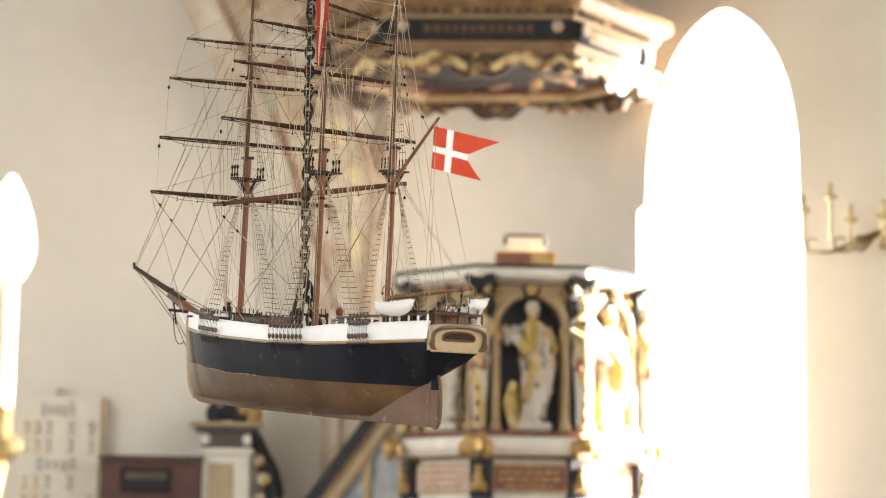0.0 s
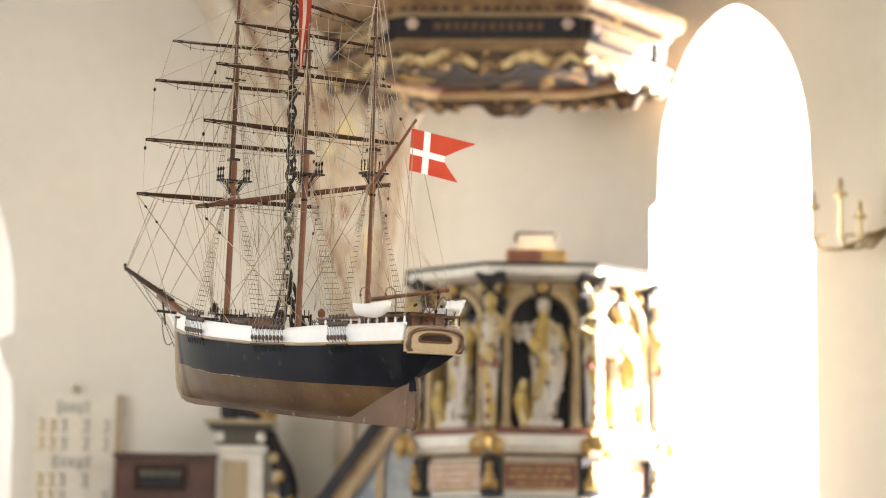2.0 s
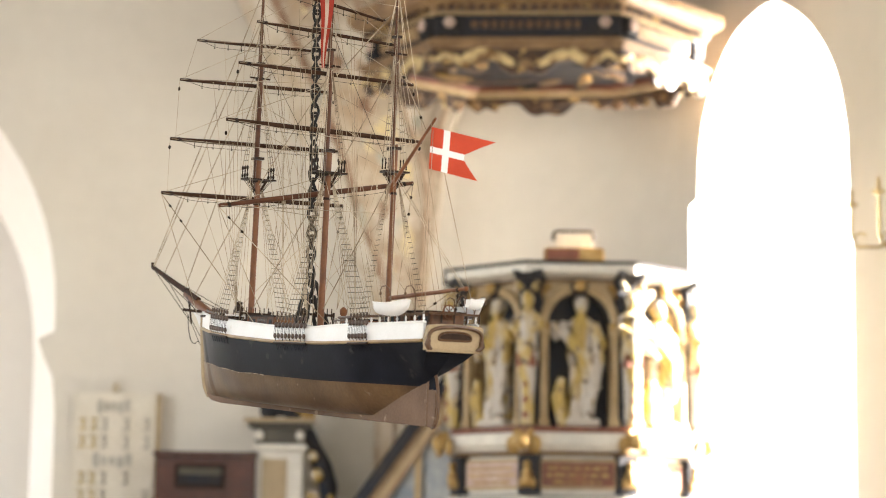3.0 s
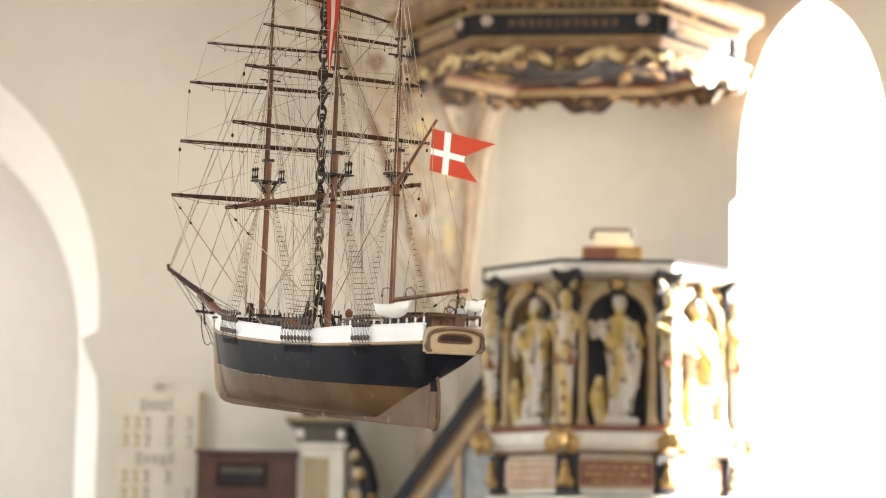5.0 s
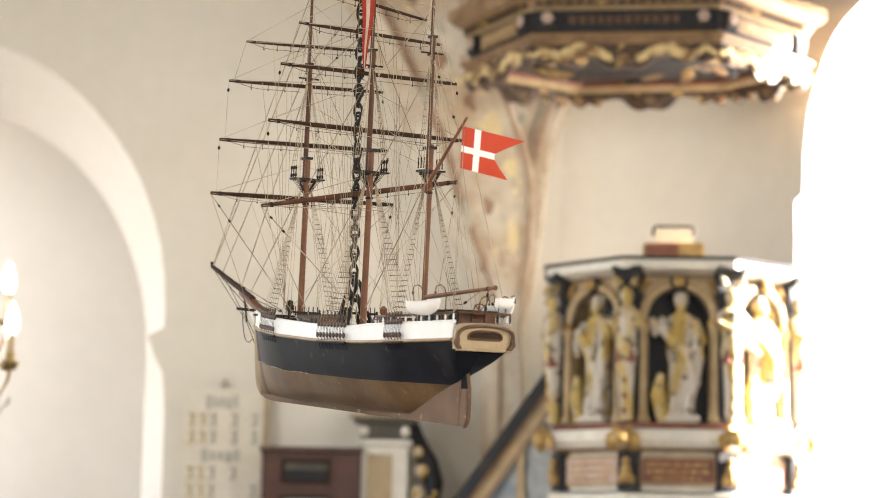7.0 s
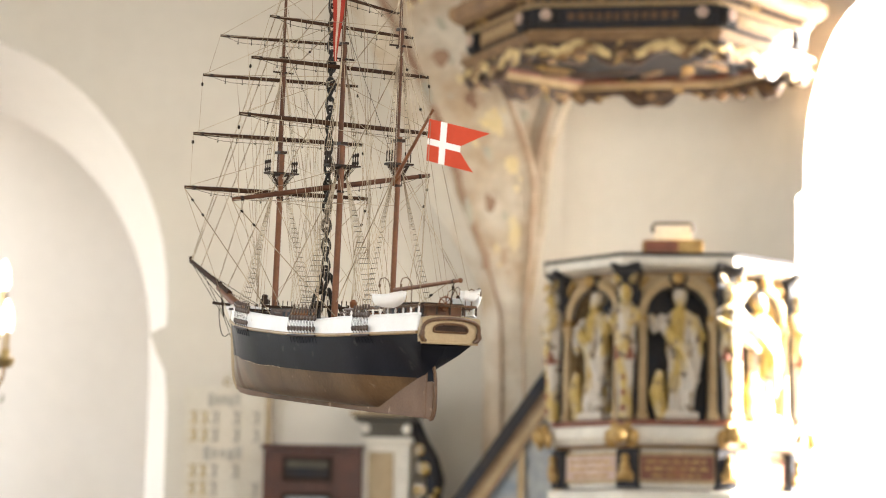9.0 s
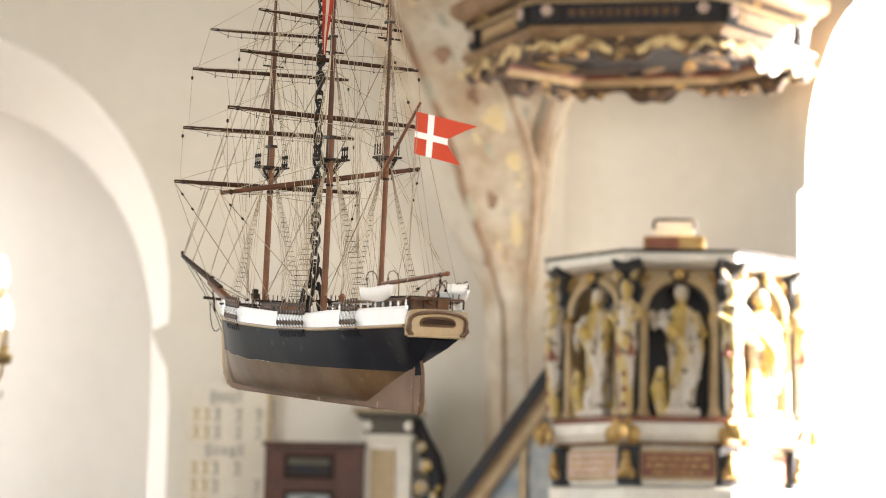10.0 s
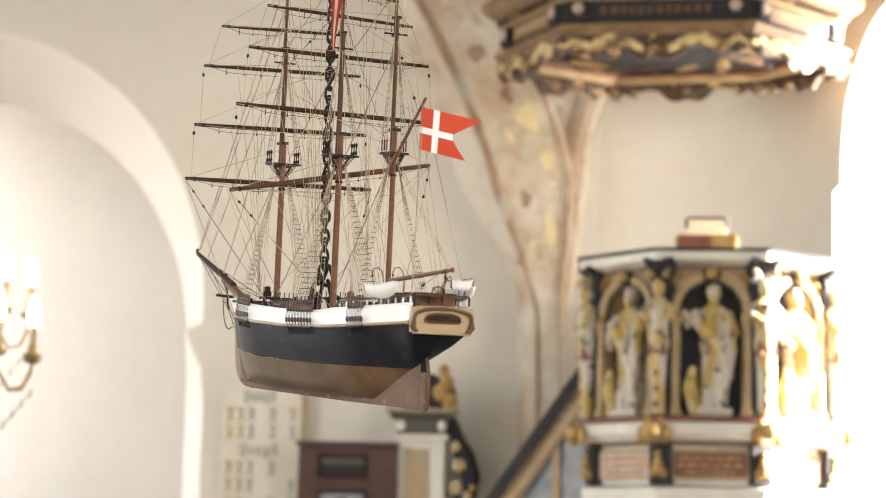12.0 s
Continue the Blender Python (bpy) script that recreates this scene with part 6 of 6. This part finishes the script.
for s in (1, -1):
    for x0, x1 in ((0.36, 0.41), (0.745, 0.79), (1.05, 1.19)):
        bm = bmesh.new()
        tube(bm, [(x0 + (x1 - x0) * k / 5, s * (half(x0 + (x1 - x0) * k / 5, z_top(x0)) - 0.003), z_top(x0 + (x1 - x0) * k / 5) + 0.012) for k in range(6)], 0.0022, 6)
        for k in range(6):
            q = x0 + (x1 - x0) * k / 5
            rod(bm, (q, s * (half(q, z_top(q)) - 0.003), z_top(q) - 0.004), (q, s * (half(q, z_top(q)) - 0.003), z_top(q) + 0.018), 0.0014, n=5)
        part("pin_rail", bm, DEADEYE, SHIP)


def boat(m, length, width, material):
    bm = bmesh.new()
    n, r = 18, 7

    def shape(u):
        """Half breadth, sheer and depth along the boat; the bow lies at u = -1."""
        if u < 0:
            return width / 2 * (1 - abs(u) ** 2.3) ** 0.75, 0.20 * width * u * u, width * 0.62 * (1 - 0.62 * abs(u) ** 2.2)
        return width / 2 * (1 - 0.24 * u * u), 0.05 * width * u * u, width * 0.62 * (1 - 0.10 * u * u)

    skins = []
    for inner in (0, 1):
        g = []
        for i in range(n + 1):
            u = -1 + 2 * i / n
            b, rise, deep = shape(u)
            k = 1 - 0.10 * inner
            g.append([bm.verts.new((u * length / 2 * (1 - 0.03 * inner), b * k * math.cos(math.pi * j / (2 * r)), rise - deep * k * math.sin(math.pi * j / (2 * r)) ** 0.75)) for j in range(2 * r + 1)])
        for c, d in zip(g, g[1:]):
            for j in range(2 * r):
                bm.faces.new((c[j], d[j], d[j + 1], c[j + 1]))
        bm.faces.new(g[-1])
        skins.append(g)
    for c, d, e, f in zip(skins[0], skins[0][1:], skins[1], skins[1][1:]):
        for j in (0, 2 * r):
            bm.faces.new((c[j], d[j], f[j], e[j]))
    bm.faces.new((skins[0][-1][0], skins[0][-1][-1], skins[1][-1][-1], skins[1][-1][0]))
    bmesh.ops.recalc_face_normals(bm, faces=bm.faces[:])
    b = part("ship_boat", bm, material, SHIP, "small white ship's boat")
    b.matrix_local = m
    bm = bmesh.new()
    for s in (1, -1):
        tube(bm, [(length / 2 * u, s * (shape(u)[0] + 0.0008), shape(u)[1]) for u in [-0.98 + 0.198 * k for k in range(11)]], 0.0017, 6)
    part("gunwale", bm, WHITE, b)
    bm = bmesh.new()
    for u in (-0.35, 0.05, 0.5):
        w = shape(u)[0] * 0.9
        box(bm, length / 2 * u - 0.004, length / 2 * u + 0.004, -w, w, -0.006, -0.004)
    part("thwart", bm, DECKWOOD, b, "brown thwarts")
    return b


for s in (1, -1):
    boat(pose(0.118, s * 0.098, 0.279), 0.128, 0.047, WHITE)
    for x in (0.07, 0.172):
        bm = bmesh.new()
        y, d = s * (half(x, z_top(x)) - 0.006), (0.0 if s > 0 else -0.018)
        tube(bm, [(x, y, z_top(x) - 0.01), (x, y, 0.298 + d), (x, y + s * 0.005, 0.314 + d), (x, y + s * 0.014, 0.321 + d), (x, y + s * 0.025, 0.318 + d), (x, y + s * 0.029, 0.308 + d)], 0.0014, 8)
        rod(bm, (x, y + s * 0.029, 0.308 + d), (x, s * 0.098, 0.275), 0.0009, n=5)
        ball(bm, (x, y + s * 0.028, 0.302 + d), (0.003, 0.003, 0.005), seg=8)
        part("davit", bm, CARVED, SHIP)
boat(pose(-0.022, -0.034, 0.293, 0, 0, 90), 0.046, 0.034, WHITE)
for y in (-0.055, 0.0):
    bm = bmesh.new()
    tube(bm, [(0.02, y, 0.25), (0.006, y, 0.282), (-0.010, y, 0.300), (-0.022, y, 0.303), (-0.03, y, 0.298), (-0.03, y, 0.284)], 0.0014, 8)
    part("davit", bm, CARVED, SHIP)

# ---- the chain on which the ship hangs ----
CH = thing("hanging_chain", pose(-0.268, 5.643, 2.26), "blackened iron chain with twisted links holding the ship", "chain")


def link_mesh(l, w, r, twist):
    bm = bmesh.new()
    pts = []
    n = 20
    for k in range(n):
        a = 2 * math.pi * k / n
        z = (l / 2 - w / 2) * (1 if math.sin(a) > 1e-6 else (-1 if math.sin(a) < -1e-6 else 0)) + w / 2 * math.sin(a)
        b = radians(twist) * 2 * z / l
        pts.append((w / 2 * math.cos(a) * math.cos(b), w / 2 * math.cos(a) * math.sin(b), z))
    tube(bm, pts, r, 7, closed=True)
    me = bpy.data.meshes.new("chain_link")
    bm.normal_update()
    bm.to_mesh(me)
    bm.free()
    for p in me.polygons:
        p.use_smooth = True
    me.materials.append(IRON)
    return me


LINK = link_mesh(0.034, 0.0205, 0.0038, 38)
BIG_LINK = link_mesh(0.041, 0.0225, 0.0039, 10)


def hang(mesh, a, b, pitch, turn0, size=1.0):
    a, b = Vector(a), Vector(b)
    n = int((b - a).length / pitch)
    q = (b - a).to_track_quat("Z", "Y").to_matrix().to_4x4()
    for k in range(n + 1):
        o = new("chain_link", mesh)
        o.parent = CH
        o.matrix_local = Matrix.Translation(a + (b - a).normalized() * (k * pitch)) @ q @ Matrix.Rotation(radians(turn0 + 84 * k), 4, "Z") @ Matrix.Scale(size, 4)


hang(LINK, (0, 0, 0.075), (0.004, 0, 5.32), 0.0245, 42)
hang(BIG_LINK, (-0.020, -0.035, -0.03), (-0.002, -0.004, 0.062), 0.042, 0, 1.35)
hang(BIG_LINK, (0.028, 0.030, -0.03), (0.002, 0.004, 0.06), 0.042, 50, 1.35)
bm = bmesh.new()
tube(bm, [(0.028 + 0.014 * math.cos(a), 0.03 + 0.006 * math.cos(a), -0.045 + 0.02 * math.sin(a)) for a in [2 * math.pi * k / 14 for k in range(14)]], 0.0035, 8, closed=True)
part("shackle", bm, IRON, CH)
bm = bmesh.new()
tube(bm, [(-0.02 + 0.012 * math.cos(a), -0.035 + 0.008 * math.cos(a), -0.045 + 0.02 * math.sin(a)) for a in [2 * math.pi * k / 14 for k in range(14)]], 0.0035, 8, closed=True)
part("shackle", bm, IRON, CH)
